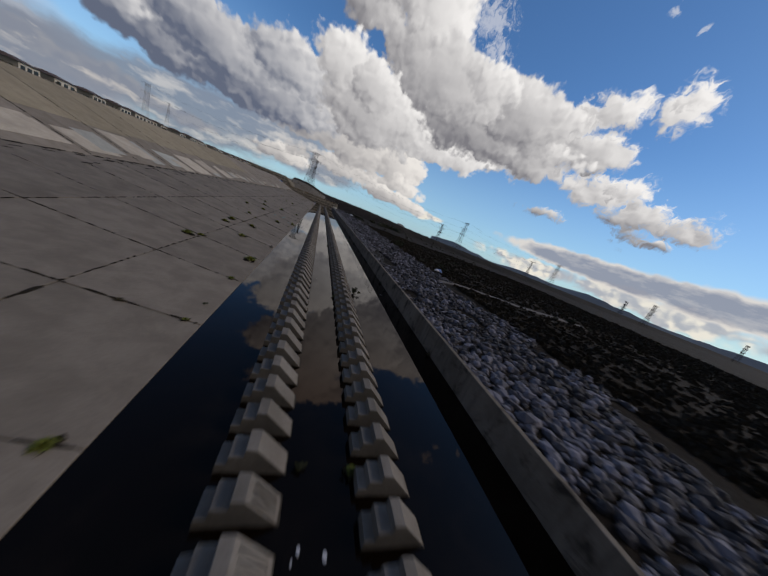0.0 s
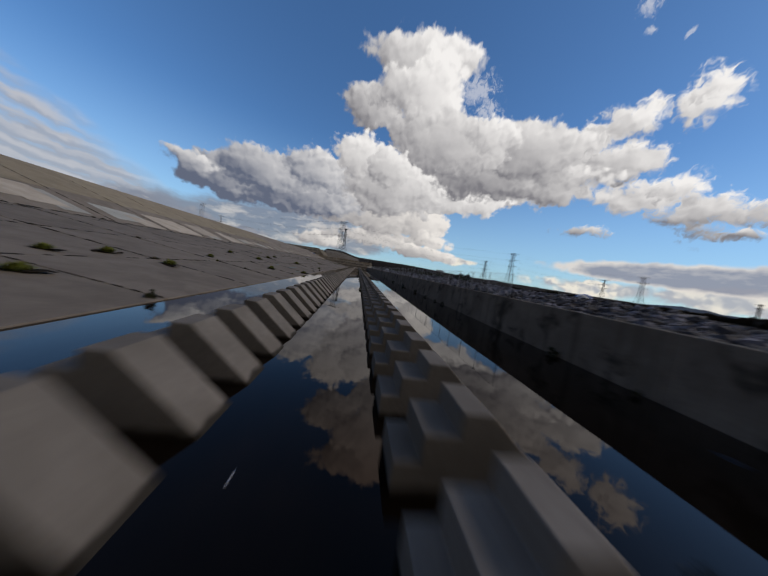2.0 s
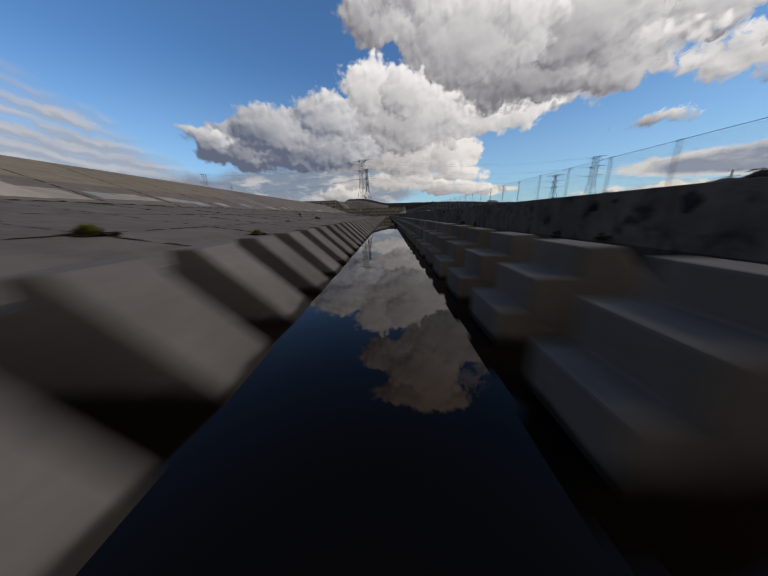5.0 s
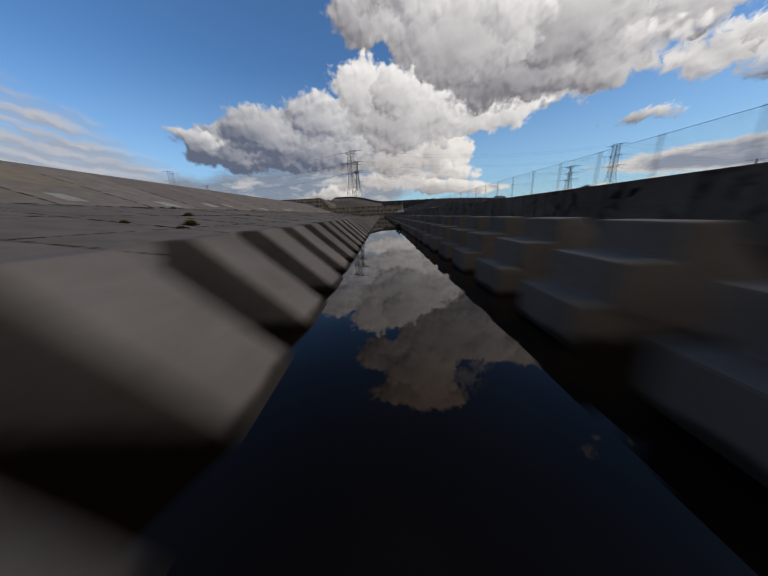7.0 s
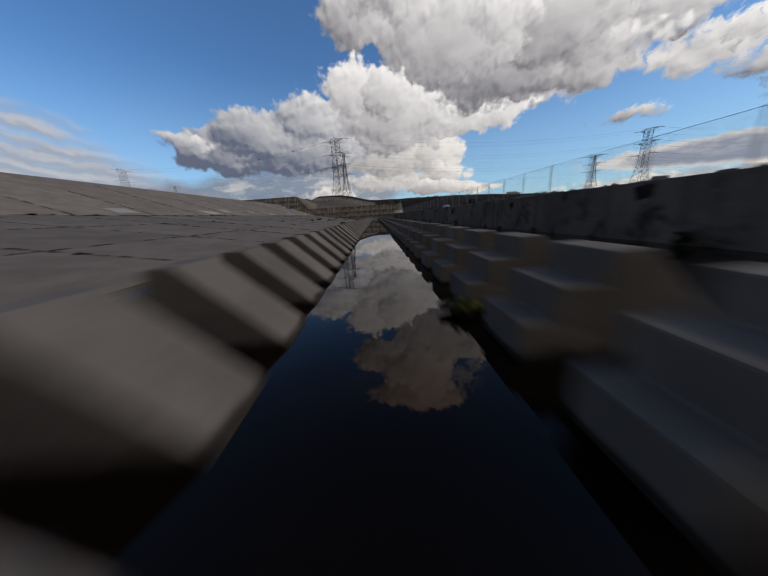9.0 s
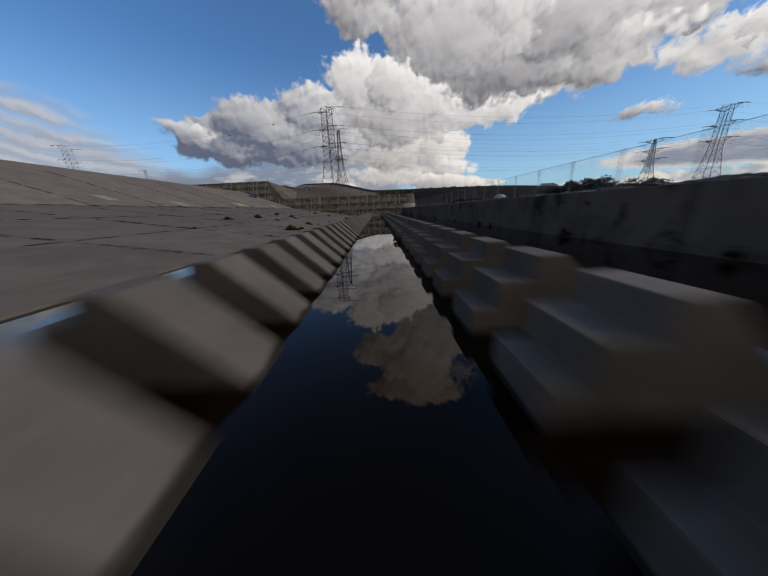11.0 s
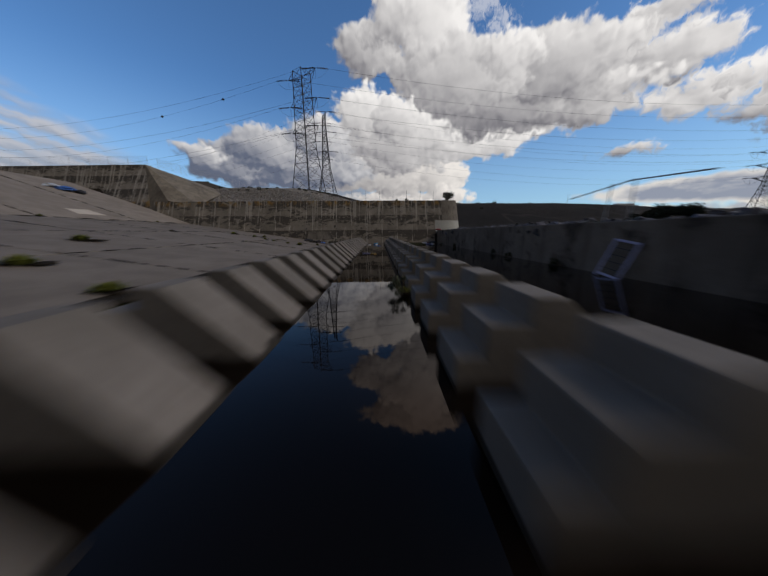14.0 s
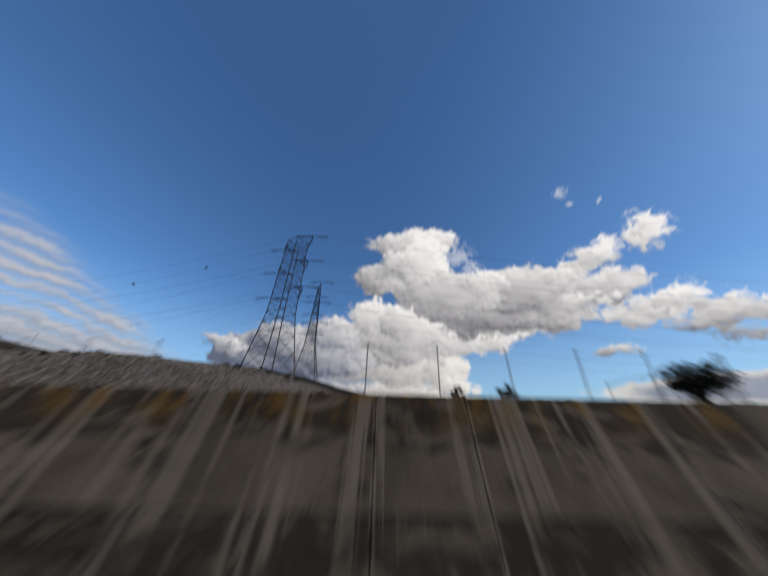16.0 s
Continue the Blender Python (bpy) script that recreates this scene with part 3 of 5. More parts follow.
def make_slabs():
    for (xa, xb) in zip(JOINTS_X[:-1], JOINTS_X[1:]):
        w = (xa - xb) / math.cos(math.radians(tilt)) - 0.05
        me = slab_mesh("slab", w, PITCH_FLOOR - 0.05, 0.35, MAT_FLOOR, tilt)
        for i in range(-8, 34):
            y = PHASE_FLOOR + i * PITCH_FLOOR
            if y + PITCH_FLOOR > Y1 + 3:
                continue
            dz = rng.uniform(-0.012, 0.012)
            part_at("slab", me, floor_west, pose(xa - 0.025, y + 0.025, floor_z(xa) + dz, 0, tilt, 0) @ pose(0, 0, 0, rng.uniform(-0.08, 0.08), 0, 0))
    me = slab_mesh("slab", BANK_LEN - 0.04, PITCH_BANK - 0.06, 0.4, MAT_BANK, 0)
    for i in range(-11, 22):
        y = PHASE_BANK + i * PITCH_BANK
        part_at("slab", me, bank_west, pose(TOE_X - 0.02, y, TOE_Z + 0.06, 0, math.degrees(bank_rise), 0))
    bm = bmesh.new()
    add_box(bm, -1.6, 0, Y0, 327, -0.25, 0.0, bevel=0.04)
    part_at("coping", mesh_of("coping", bm, MAT_BANK), bank_west, pose(TOP_X + 0.05, 0, TOP_Z + 0.05))


make_slabs()


def make_silt():
    """Silt and roots that fill the joints in broken lengths."""
    bm = bmesh.new()

    def clod(x, y, z, rx, ry, h):
        m = Matrix.Translation((x, y, z)) @ pose(0, 0, 0, 0, tilt, rng.uniform(-6, 6)) @ Matrix.Diagonal((rx, ry, h, 1))
        made = bmesh.ops.create_icosphere(bm, subdivisions=1, radius=1, matrix=m)["verts"]
        for v in made:
            v.co += Vector((rng.uniform(-1, 1) * rx * 0.3, rng.uniform(-1, 1) * ry * 0.3, 0))

    for x in JOINTS_X[1:3]:
        y = -20.0
        while y < 322:
            l = rng.choice((0.12, 0.2, 0.35, 0.7))
            if rng.random() < 0.85:
                clod(x, y, floor_z(x), rng.uniform(0.05, 0.15), l, 0.03)
            y += l * 1.8 + rng.uniform(0, 0.5)
    for i in range(-4, 34):
        y = PHASE_FLOOR + i * PITCH_FLOOR
        x = EDGE_X - 0.4
        while x > TOE_X:
            l = rng.choice((0.12, 0.2, 0.35, 0.7))
            if rng.random() < 0.85:
                clod(x, y, floor_z(x), l, rng.uniform(0.05, 0.15), 0.03)
            x -= l * 1.8 + rng.uniform(0, 0.5)
    y = -20.0
    while y < 322:
        l = rng.uniform(0.4, 1.4)
        clod(TOE_X + 0.1, y, floor_z(TOE_X), rng.uniform(0.1, 0.3), l, 0.05)
        for _ in range(2 if y < 130 else 1):
            px = TOE_X + abs(rng.gauss(0, 1.1))
            clod(px, y + rng.uniform(-1, 1), floor_z(px) + 0.01, rng.uniform(0.06, 0.3), rng.uniform(0.3, 1.3), 0.012)
        y += l * 1.6 + rng.uniform(0, 1.6)
    for i in range(-7, 22):
        y = PHASE_BANK + i * PITCH_BANK - 0.03
        u = rng.uniform(0.2, 1.5)
        while u < BANK_LEN * rng.uniform(0.55, 1.0):
            l = rng.uniform(0.4, 1.2)
            p = on_bank(u, y)
            m = Matrix.Translation(p) @ Matrix.Rotation(bank_rise, 4, "Y") @ Matrix.Diagonal((l, rng.uniform(0.1, 0.22), 0.035, 1))
            bmesh.ops.create_icosphere(bm, subdivisions=1, radius=1, matrix=m)
            u += l * 1.7 + rng.uniform(0, 0.8)
    tagged(new("joint_silt", mesh_of("joint_silt", bm, MAT_SILT)), "dark silt and roots packed in the slab joints", "silt", kind="stuff")


make_silt()


def paint_patch(pts, mat, lift=0.02, label="rectangle of pale cover paint"):
    bm = bmesh.new()
    low = [bm.verts.new(on_bank(a, b, lift)) for a, b in pts]
    high = [bm.verts.new(on_bank(a, b, lift + 0.006)) for a, b in pts]
    bm.faces.new(high), bm.faces.new(low[::-1])
    for k in range(4):
        bm.faces.new((low[k], low[(k + 1) % 4], high[(k + 1) % 4], high[k]))
    part("paint_patch", bm, mat, bank_west, label)


def make_patches():
    """Cover paint on the bank: sharp-edged rectangles, each on one slab, and a tan coat on its upper half."""
    for i in range(-8, 21):
        y0 = PHASE_BANK + i * PITCH_BANK
        if i < 8:
            low = rng.uniform(9.0, 10.5)
            paint_patch([(low, y0 + 0.1), (low + rng.uniform(-0.6, 0.6), y0 + PITCH_BANK - 0.16), (BANK_LEN - 0.3, y0 + PITCH_BANK - 0.16), (BANK_LEN - 0.3, y0 + 0.1)], MAT_PAINT_TAN, 0.012, "faded tan paint on the upper bank")
        many = 3 if i < 6 else 1
        for k in range(many):
            if rng.random() < 0.15:
                continue
            w, l = rng.uniform(4.0, 7.0), rng.uniform(3.5, 9.0)
            if i > 3:
                w, l = w * 0.5, l * 0.5
            u = rng.uniform(0.5, 3.0)
            y = y0 + rng.uniform(0.4, max(0.5, PITCH_BANK - l - 0.5))
            pts = [(u, y), (u, y + l), (u + w * rng.uniform(0.8, 1.1), y + l * rng.uniform(0.9, 1.05)), (u + w, y + rng.uniform(-0.2, 0.4))]
            paint_patch(pts, MAT_PAINT_SAND if rng.random() < 0.65 else MAT_PAINT_GREY, 0.02 + 0.008 * k)


make_patches()

# ---- the two rows of baffle blocks ----
PITCH, PHASE, BLOCK_L = 1.7426, 9.353, 0.95
STAGGER = -0.787    # the east row stands this far ahead of the west one
FACE_X = 1.398      # half the open water between the rows
OUTLINE = [(0.0, -0.35), (0.0, 0.47), (0.37, 0.47), (0.37, 0.88), (0.9, 0.88), (0.9, 1.235), (1.33, 1.235), (2.68, 0.0), (2.68, -0.35)]


def block_mesh(seed):
    r = random.Random(seed)
    bm = bmesh.new()
    add_loft(bm, OUTLINE, 0.0, BLOCK_L)
    bmesh.ops.recalc_face_normals(bm, faces=bm.faces)
    bmesh.ops.bevel(bm, geom=[e for e in bm.edges if all(v.co.z > -0.3 for v in e.verts)], offset=0.028, segments=2, affect="EDGES", profile=0.6)
    rough_up(bm, 0.012, 1.7, seed * 3.1)
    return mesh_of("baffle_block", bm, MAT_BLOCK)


BLOCKS = [block_mesh(s) for s in range(5)]


def make_row(side):
    row = thing("baffle_row", "long row of stepped grey concrete baffle blocks standing in water", "baffle row", group="baffle rows")
    x = FACE_X + 0.07 if side > 0 else -FACE_X - 2.68
    phase = PHASE + STAGGER if side > 0 else PHASE
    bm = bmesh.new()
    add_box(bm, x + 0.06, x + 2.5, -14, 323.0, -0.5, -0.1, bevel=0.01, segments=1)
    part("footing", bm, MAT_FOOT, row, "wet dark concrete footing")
    first = math.ceil((-9 - phase) / PITCH)
    last = math.floor((322.0 - phase) / PITCH)
    for k in range(first, last + 1):
        m = pose(x + rng.uniform(-0.015, 0.015), phase + k * PITCH + rng.uniform(-0.012, 0.012), rng.uniform(-0.012, 0.012), 0, 0, rng.uniform(-0.4, 0.4))
        part_at("block", rng.choice(BLOCKS), row, m)
    return row


row_west, row_east = make_row(-1), make_row(1)


def make_scrawl():
    """Thin black spray strokes on the sloping backs of two blocks."""
    x0 = -FACE_X - 2.68
    slope = math.atan2(1.235, 1.35)
    for k in (-2, -3):
        y0 = PHASE + k * PITCH
        for i in range(6):
            y = y0 + 0.14 + 0.13 * i
            bm = bmesh.new()
            last = None
            for j in range(6):
                u = 0.25 + 1.25 * j / 5 + rng.uniform(-0.05, 0.05)
                p = Vector((x0 + 1.33 + u * math.cos(slope) + 0.008, y + (0.1 if i % 2 else -0.1) * (j / 5 - 0.5) + rng.uniform(-0.02, 0.02), 1.235 - u * math.sin(slope) + 0.008))
                if last is not None:
                    add_bar(bm, last, p, 0.022, 4)
                last = p
            part("spray_mark", bm, MAT_DARK, row_west, "black spray stroke")


make_scrawl()

# ---- the east wall ----
wall_east = thing("wall_east", "low stained concrete channel wall with a pale worn top", "wall", kind="structure")


def make_wall_east():
    length = 6.16
    bm = bmesh.new()
    outline = [(0.0, -0.9), (0.0, WALL_H - 0.03), (0.03, WALL_H), (WALL_T - 0.03, WALL_H), (WALL_T, WALL_H - 0.03), (WALL_T + 0.12, -0.9)]
    add_loft(bm, outline, 0.0, length - 0.015)
    me = mesh_of("panel", bm, MAT_WALL)
    y = Y0
    while y + length < 322.4:
        part_at("panel", me, wall_east, pose(WALL_X + rng.uniform(-0.008, 0.008), y, rng.uniform(-0.01, 0.01)))
        y += length
    bm = bmesh.new()
    # the wall ends in a rounded return
    n_seg, r = 10, 1.6
    inner, outer = [], []
    for i in range(n_seg + 1):
        a = math.pi / 2 * i / n_seg
        inner.append((WALL_X + r - r * math.cos(a), y + r * math.sin(a)))
        outer.append((WALL_X + r - (r - WALL_T) * math.cos(a), y + (r - WALL_T) * math.sin(a)))
    for h0, h1 in ((-0.9, WALL_H),):
        vi = [[bm.verts.new((px, py, h)) for h in (h0, h1)] for px, py in inner]
        vo = [[bm.verts.new((px, py, h)) for h in (h0, h1)] for px, py in outer]
        for i in range(n_seg):
            bm.faces.new((vi[i][0], vi[i + 1][0], vi[i + 1][1], vi[i][1]))
            bm.faces.new((vo[i][0], vo[i][1], vo[i + 1][1], vo[i + 1][0]))
            bm.faces.new((vi[i][1], vi[i + 1][1], vo[i + 1][1], vo[i][1]))
        bm.faces.new((vi[0][0], vi[0][1], vo[0][1], vo[0][0]))
        bm.faces.new((vi[-1][0], vo[-1][0], vo[-1][1], vi[-1][1]))
    part("return", bm, MAT_WALL, wall_east)


make_wall_east()

# ---- the drop wall across the end ----
weir = thing("wall_north", "high streaked concrete drop wall closing the channel", "wall", kind="structure")
WEIR_L, WEIR_R, WEIR_H, WEIR_LEAN = -43.0, 13.0, 8.25, 3.2


def weir_y(z):
    return Y1 + WEIR_LEAN * z / WEIR_H


def make_weir():
    cols, lifts = 19, 3
    w = (WEIR_R - WEIR_L) / cols
    edges = [-1.0, 2.55, 5.4, WEIR_H]
    for j in range(lifts):
        z0, z1 = edges[j], edges[j + 1] - 0.03
        for i in range(cols):
            x0, x1 = WEIR_L + i * w, WEIR_L + (i + 1) * w - 0.03
            bm = bmesh.new()
            push = rng.uniform(-0.015, 0.015)
            a = [bm.verts.new(p) for p in ((x0, weir_y(z0) + push, z0), (x1, weir_y(z0) + push, z0), (x1, weir_y(z1) + push, z1), (x0, weir_y(z1) + push, z1))]
            b = [bm.verts.new((v.co.x, weir_y(WEIR_H) + 1.2, v.co.z)) for v in a]
            bm.faces.new(a), bm.faces.new(b[::-1])
            for k in range(4):
                bm.faces.new((a[k], b[k], b[(k + 1) % 4], a[(k + 1) % 4]))
            part("panel", bm, MAT_WEIR, weir)
    # rounded east nose, battered all round
    def nose_point(i, z, out=0.0):
        """i is the bearing in degrees round the nose: 0 on the drop wall's face, 90 on its side."""
        lean, k = WEIR_LEAN * (1 - z / WEIR_H), radians(i)
        return Vector((WEIR_R + (3.5 + 0.36 * lean + out) * math.sin(k), weir_y(WEIR_H) + 1.6 - (1.6 + lean + out) * math.cos(k), z))

    bm = bmesh.new()
    rings, seg = [], 16
    for j in range(9):
        z = -1.0 + (WEIR_H + 1.0) * j / 8
        ring = [bm.verts.new(nose_point(90 * i / seg, z)) for i in range(seg + 1)]
        ring.append(bm.verts.new((ring[-1].co.x, weir_y(WEIR_H) + 14, z)))
        ring.append(bm.verts.new((WEIR_R, weir_y(WEIR_H) + 14, z)))
        rings.append(ring)
    for r0, r1 in zip(rings[:-1], rings[1:]):
        for i in range(len(r0) - 1):
            bm.faces.new((r0[i], r0[i + 1], r1[i + 1], r1[i]))
    bm.faces.new(rings[-1])
    part("nose", bm, MAT_NOSE, weir)

    def wrap(x0, turn, z0, z1):
        """A coat of paint on the face from x0 and round the nose to a bearing."""
        bm = bmesh.new()
        cols = []
        for out in (0.02, 0.035):
            for z in (z0, z1):
                row = [bm.verts.new((x0, weir_y(z) - out, z))] + [bm.verts.new(nose_point(turn * i / 8, z, out)) for i in range(9)]
                cols.append(row)
        lo, hi, lo2, hi2 = cols
        for i in range(9):
            bm.faces.new((lo2[i], lo2[i + 1], hi2[i + 1], hi2[i]))
            bm.faces.new((lo[i + 1], lo[i], hi[i], hi[i + 1]))
            bm.faces.new((hi[i], hi2[i], hi2[i + 1], hi[i + 1]))
            bm.faces.new((lo[i], lo[i + 1], lo2[i + 1], lo2[i]))
        bm.faces.new((lo[0], lo2[0], hi2[0], hi[0]))
        bm.faces.new((lo[9], hi[9], hi2[9], lo2[9]))
        return bm

    part("paint_patch", wrap(11.6, 68, 2.2, 4.3), MAT_PAINT_GREY, weir, "pale patch of cover paint")
    bm = bmesh.new()
    a = [bm.verts.new(p) for p in ((-13.2, weir_y(1.0) - 0.04, 1.0), (-8.6, weir_y(0.9) - 0.04, 0.9), (-8.9, weir_y(2.3) - 0.04, 2.3), (-13.0, weir_y(2.4) - 0.04, 2.4))]
    b = [bm.verts.new((v.co.x, v.co.y + 0.06, v.co.z)) for v in a]
    bm.faces.new(a), bm.faces.new(b[::-1])
    for k in range(4):
        bm.faces.new((a[k], b[k], b[(k + 1) % 4], a[(k + 1) % 4]))
    part("paint_patch", bm, MAT_NOSE, weir, "grey patch of cover paint")


make_weir()


def make_abutment():
    """The wing wall where the bank meets the drop wall: a dark face and a pale paved slope beside it."""
    ab = thing("wall_wing", "dark streaked concrete wing wall with a pale paved slope", "wall", kind="structure")
    top = [(-120, 333, 15.9), (-70, 333, 16.1), (-48.0, 333, 16.3)]
    foot = [(-120, 328, 3.0), (-70, 328, 3.0), (-42.6, 325.4, 3.0)]
    bm = bmesh.new()
    t = [bm.verts.new(p) for p in top]
    f = [bm.verts.new(p) for p in foot]
    tb = [bm.verts.new((x, y + 1.5, z)) for x, y, z in top]
    fb = [bm.verts.new((x, y + 6.0, z)) for x, y, z in foot]
    for i in range(2):
        bm.faces.new((f[i], f[i + 1], t[i + 1], t[i]))
        bm.faces.new((t[i], t[i + 1], tb[i + 1], tb[i]))
        bm.faces.new((fb[i + 1], fb[i], tb[i], tb[i + 1]))
        bm.faces.new((f[i + 1], f[i], fb[i], fb[i + 1]))
    bm.faces.new((f[2], fb[2], tb[2], t[2]))
    bm.faces.new((f[0], t[0], tb[0], fb[0]))
    part("face", bm, MAT_WEIR, ab)
    bm = bmesh.new()
    s = [(-48.0, 333.02, 16.3), (-42.6, 325.45, 3.0), (-40.4, 327.6, 8.4), (-36.0, 329.4, 7.6), (-38.0, 341, 11.5), (-42, 346, 13.5)]
    a = [bm.verts.new(p) for p in s]
    c = bm.verts.new((-43, 338, 6.0))
    bm.faces.new((a[0], a[1], a[2]))
    bm.faces.new((a[0], a[2], a[3], a[4]))
    bm.faces.new((a[0], a[4], a[5]))
    for i in range(6):
        bm.faces.new((a[i], c, a[(i + 1) % 6]))
    part("paved_slope", bm, MAT_SLOPE, ab, "pale concrete paving")


make_abutment()

# ---- rock, scrub and weeds ----
def rock_verts(r, seed_rng):
    """A tumbled angular stone: a coarse ball with pushed-in corners."""
    bm = bmesh.new()
    bmesh.ops.create_icosphere(bm, subdivisions=1, radius=1)
    sx, sy, sz = r * seed_rng.uniform(0.75, 1.25), r * seed_rng.uniform(0.75, 1.25), r * seed_rng.uniform(0.5, 0.85)
    for v in bm.verts:
        v.co = Vector((v.co.x * sx, v.co.y * sy, v.co.z * sz)) * seed_rng.uniform(0.78, 1.2)
    bm.faces.ensure_lookup_table()
    bm.verts.index_update()
    out = [v.co.copy() for v in bm.verts], [[v.index for v in f.verts] for f in bm.faces]
    bm.free()
    return out


STONES = [rock_verts(1.0, random.Random(40 + i)) for i in range(12)]


def scatter_stones(spots, mat=None):
    """One mesh of stones at (x, y, z, size)."""
    verts, faces = [], []
    for x, y, z, r in spots:
        vs, fs = rng.choice(STONES)
        turn = Euler((rng.uniform(-0.5, 0.5), rng.uniform(-0.5, 0.5), rng.uniform(0, 6.28))).to_matrix()
        base = len(verts)
        verts += [tuple(turn @ v * r + Vector((x, y, z))) for v in vs]
        faces += [[base + i for i in f] for f in fs]
    me = bpy.data.meshes.new("riprap")
    me.from_pydata(verts, [], faces)
    me.materials.append(mat or MAT_STONE)
    return me


def make_riprap():
    riprap = thing("riprap", "strip of loose blue-grey riprap boulders beside the channel wall", "riprap", kind="stuff")
    near, far = [], []
    y = -22.0
    while y < 331:
        dense = y < 75
        step = 0.62 if dense else 0.95
        x = WALL_X + 0.75
        while x < 30.5 + 3.0 * noise.noise(Vector((0, y * 0.06, 4))):
            px, py = x + rng.uniform(-0.3, 0.3), y + rng.uniform(-0.3, 0.3)
            bare = noise.noise(Vector((px * 0.16, py * 0.10, 2))) + 0.5 * smooth(24, 31, px)
            if bare < 0.42:
                r = rng.uniform(0.2, 0.62) * (1.0 if dense else 1.35)
                if rng.random() < 0.06:
                    r *= 1.3
                spot = (px, py, ground_height(px, py) + r * 0.22, r)
                (near if 6 < py < 19 and px < 19 else far).append(spot)
            x += step * rng.uniform(0.8, 1.25)
        y += step
    rest = new("loose_stone", scatter_stones(far))
    rest.parent = riprap
    rest["kind"] = "stuff"
    shapes = []
    for vs, fs in STONES:
        me = bpy.data.meshes.new("boulder")
        me.from_pydata([tuple(v) for v in vs], [], fs)
        me.materials.append(MAT_STONE)
        shapes.append(me)
    for px, py, pz, r in near[:290]:
        part_at("boulder", rng.choice(shapes), riprap, Matrix.Translation((px, py, pz)) @ Euler((rng.uniform(-0.5, 0.5), rng.uniform(-0.5, 0.5), rng.uniform(0, 6.28))).to_matrix().to_4x4() @ Matrix.Scale(r, 4))
    if len(near) > 290:
        more = new("loose_stone", scatter_stones(near[290:]))
        more.parent = riprap
        more["kind"] = "stuff"
    # rubble bank behind the drop wall, climbing to the wing wall
    spots = []
    for _ in range(13000):
        px, py = rng.uniform(-42, 0), rng.uniform(329.5, 368)
        r = rng.uniform(0.08, 0.2)
        spots.append((px, py, ground_height(px, py) + r * 0.2, r))
    tagged(new("rubble", scatter_stones(spots, MAT_RUBBLE)), "pale broken rubble on the slope behind the drop wall", "rubble", kind="stuff")


make_riprap()


def blades(bm, r, h, count, seed, droop=0.35, width=0.018):
    """Tapered leaf blades fanning from one root."""
    q = random.Random(seed)
    for _ in range(count):
        a, lean = q.uniform(0, 6.283), q.uniform(0.05, 1.0)
        root = Vector((math.cos(a), math.sin(a), 0)) * r * q.uniform(0, 0.45)
        out = Vector((math.cos(a), math.sin(a), 0)) * r * lean
        top = h * q.uniform(0.5, 1.0) * (1 - 0.45 * lean)
        side = Vector((-math.sin(a), math.cos(a), 0)) * width * q.uniform(0.7, 1.5)
        mid, tip = root + out * 0.5 + Vector((0, 0, top * 0.75)), root + out + Vector((0, 0, top * (1 - droop * lean)))
        v = [bm.verts.new(p) for p in (root - side, root + side, mid + side * 0.8, mid - side * 0.8, tip)]
        bm.faces.new((v[0], v[1], v[2], v[3])), bm.faces.new((v[3], v[2], v[4]))


def tuft_mesh(name, r, h, count, seed, mat, width=0.018):
    bm = bmesh.new()
    blades(bm, r, h, count, seed, 0.35, width)
    return mesh_of(name, bm, mat)


TUFTS = [tuft_mesh("leaves", 0.42, 0.36, 260, s, MAT_WEED, 0.022) for s in (1, 2, 3)]
DRY_TUFTS = [tuft_mesh("stalks", 0.5, 0.3, 200, s, MAT_DRY, 0.016) for s in (4, 5)]


def weed(x, y, z, s=1.0, dry=False):
    w = thing("weed_clump", "yellow-green weed clump rooted in a slab joint" if not dry else "dry brown weed clump rooted in a slab joint", "weed", (x, y, z), "weeds in the joints", turn=rng.uniform(0, 360))
    w.scale = (s, s, s)
    part_at("leaves", rng.choice(TUFTS if not dry else DRY_TUFTS), w)
    bm = bmesh.new()
    m = Matrix.Diagonal((0.32, 0.7, 0.05, 1))
    bmesh.ops.create_icosphere(bm, subdivisions=3, radius=1, matrix=m)
    rough_up(bm, 0.3, 2.6, x + y)
    for v in bm.verts:
        v.co.z = max(-0.03, min(0.05, v.co.z))
    part("root_mat", bm, MAT_SILT, w)


WEEDS = [(-16.4, 34.2, 1.3), (-9.3, 33.9, 1.6), (-16.9, 51.2, 1.4), (-17.3, 64.3, 1.2), (-16.8, 47.5, 1.2), (-13.8, 52.6, 1.4), (-12.9, 43.1, 1.3), (-15.2, 98.6, 1.9), (-8.9, 77.8, 1.4), (-19.4, 89.8, 1.5),
         (-10.5, 106.2, 1.4), (-17.5, 79.6, 1.5), (-20.8, 98.4, 1.4), (-12.0, 70.2, 1.5), (-21.1, 76.7, 1.3), (-16.8, 146.8, 1.6), (-24.1, 156.7, 1.4)]
WEEDS_NORTH = [(-10.3, 251.0, 1.3), (-9.6, 241.2, 1.9), (-19.0, 254.1, 1.8), (-21.0, 267.3, 1.4), (-19.0, 245.8, 1.4), (-17.2, 264.7, 1.4), (-19.3, 293.1, 1.5), (-13.8, 286.0, 1.5), (-8.6, 284.2, 1.3),
               (-10.7, 311.8, 1.1), (-18.6, 315.3, 0.9), (-18.1, 317.5, 0.9), (-21.6, 315.1, 1.2), (-14.6, 312.6, 0.7), (-16.2, 313.4, 0.7), (-12.4, 311.9, 0.6)]


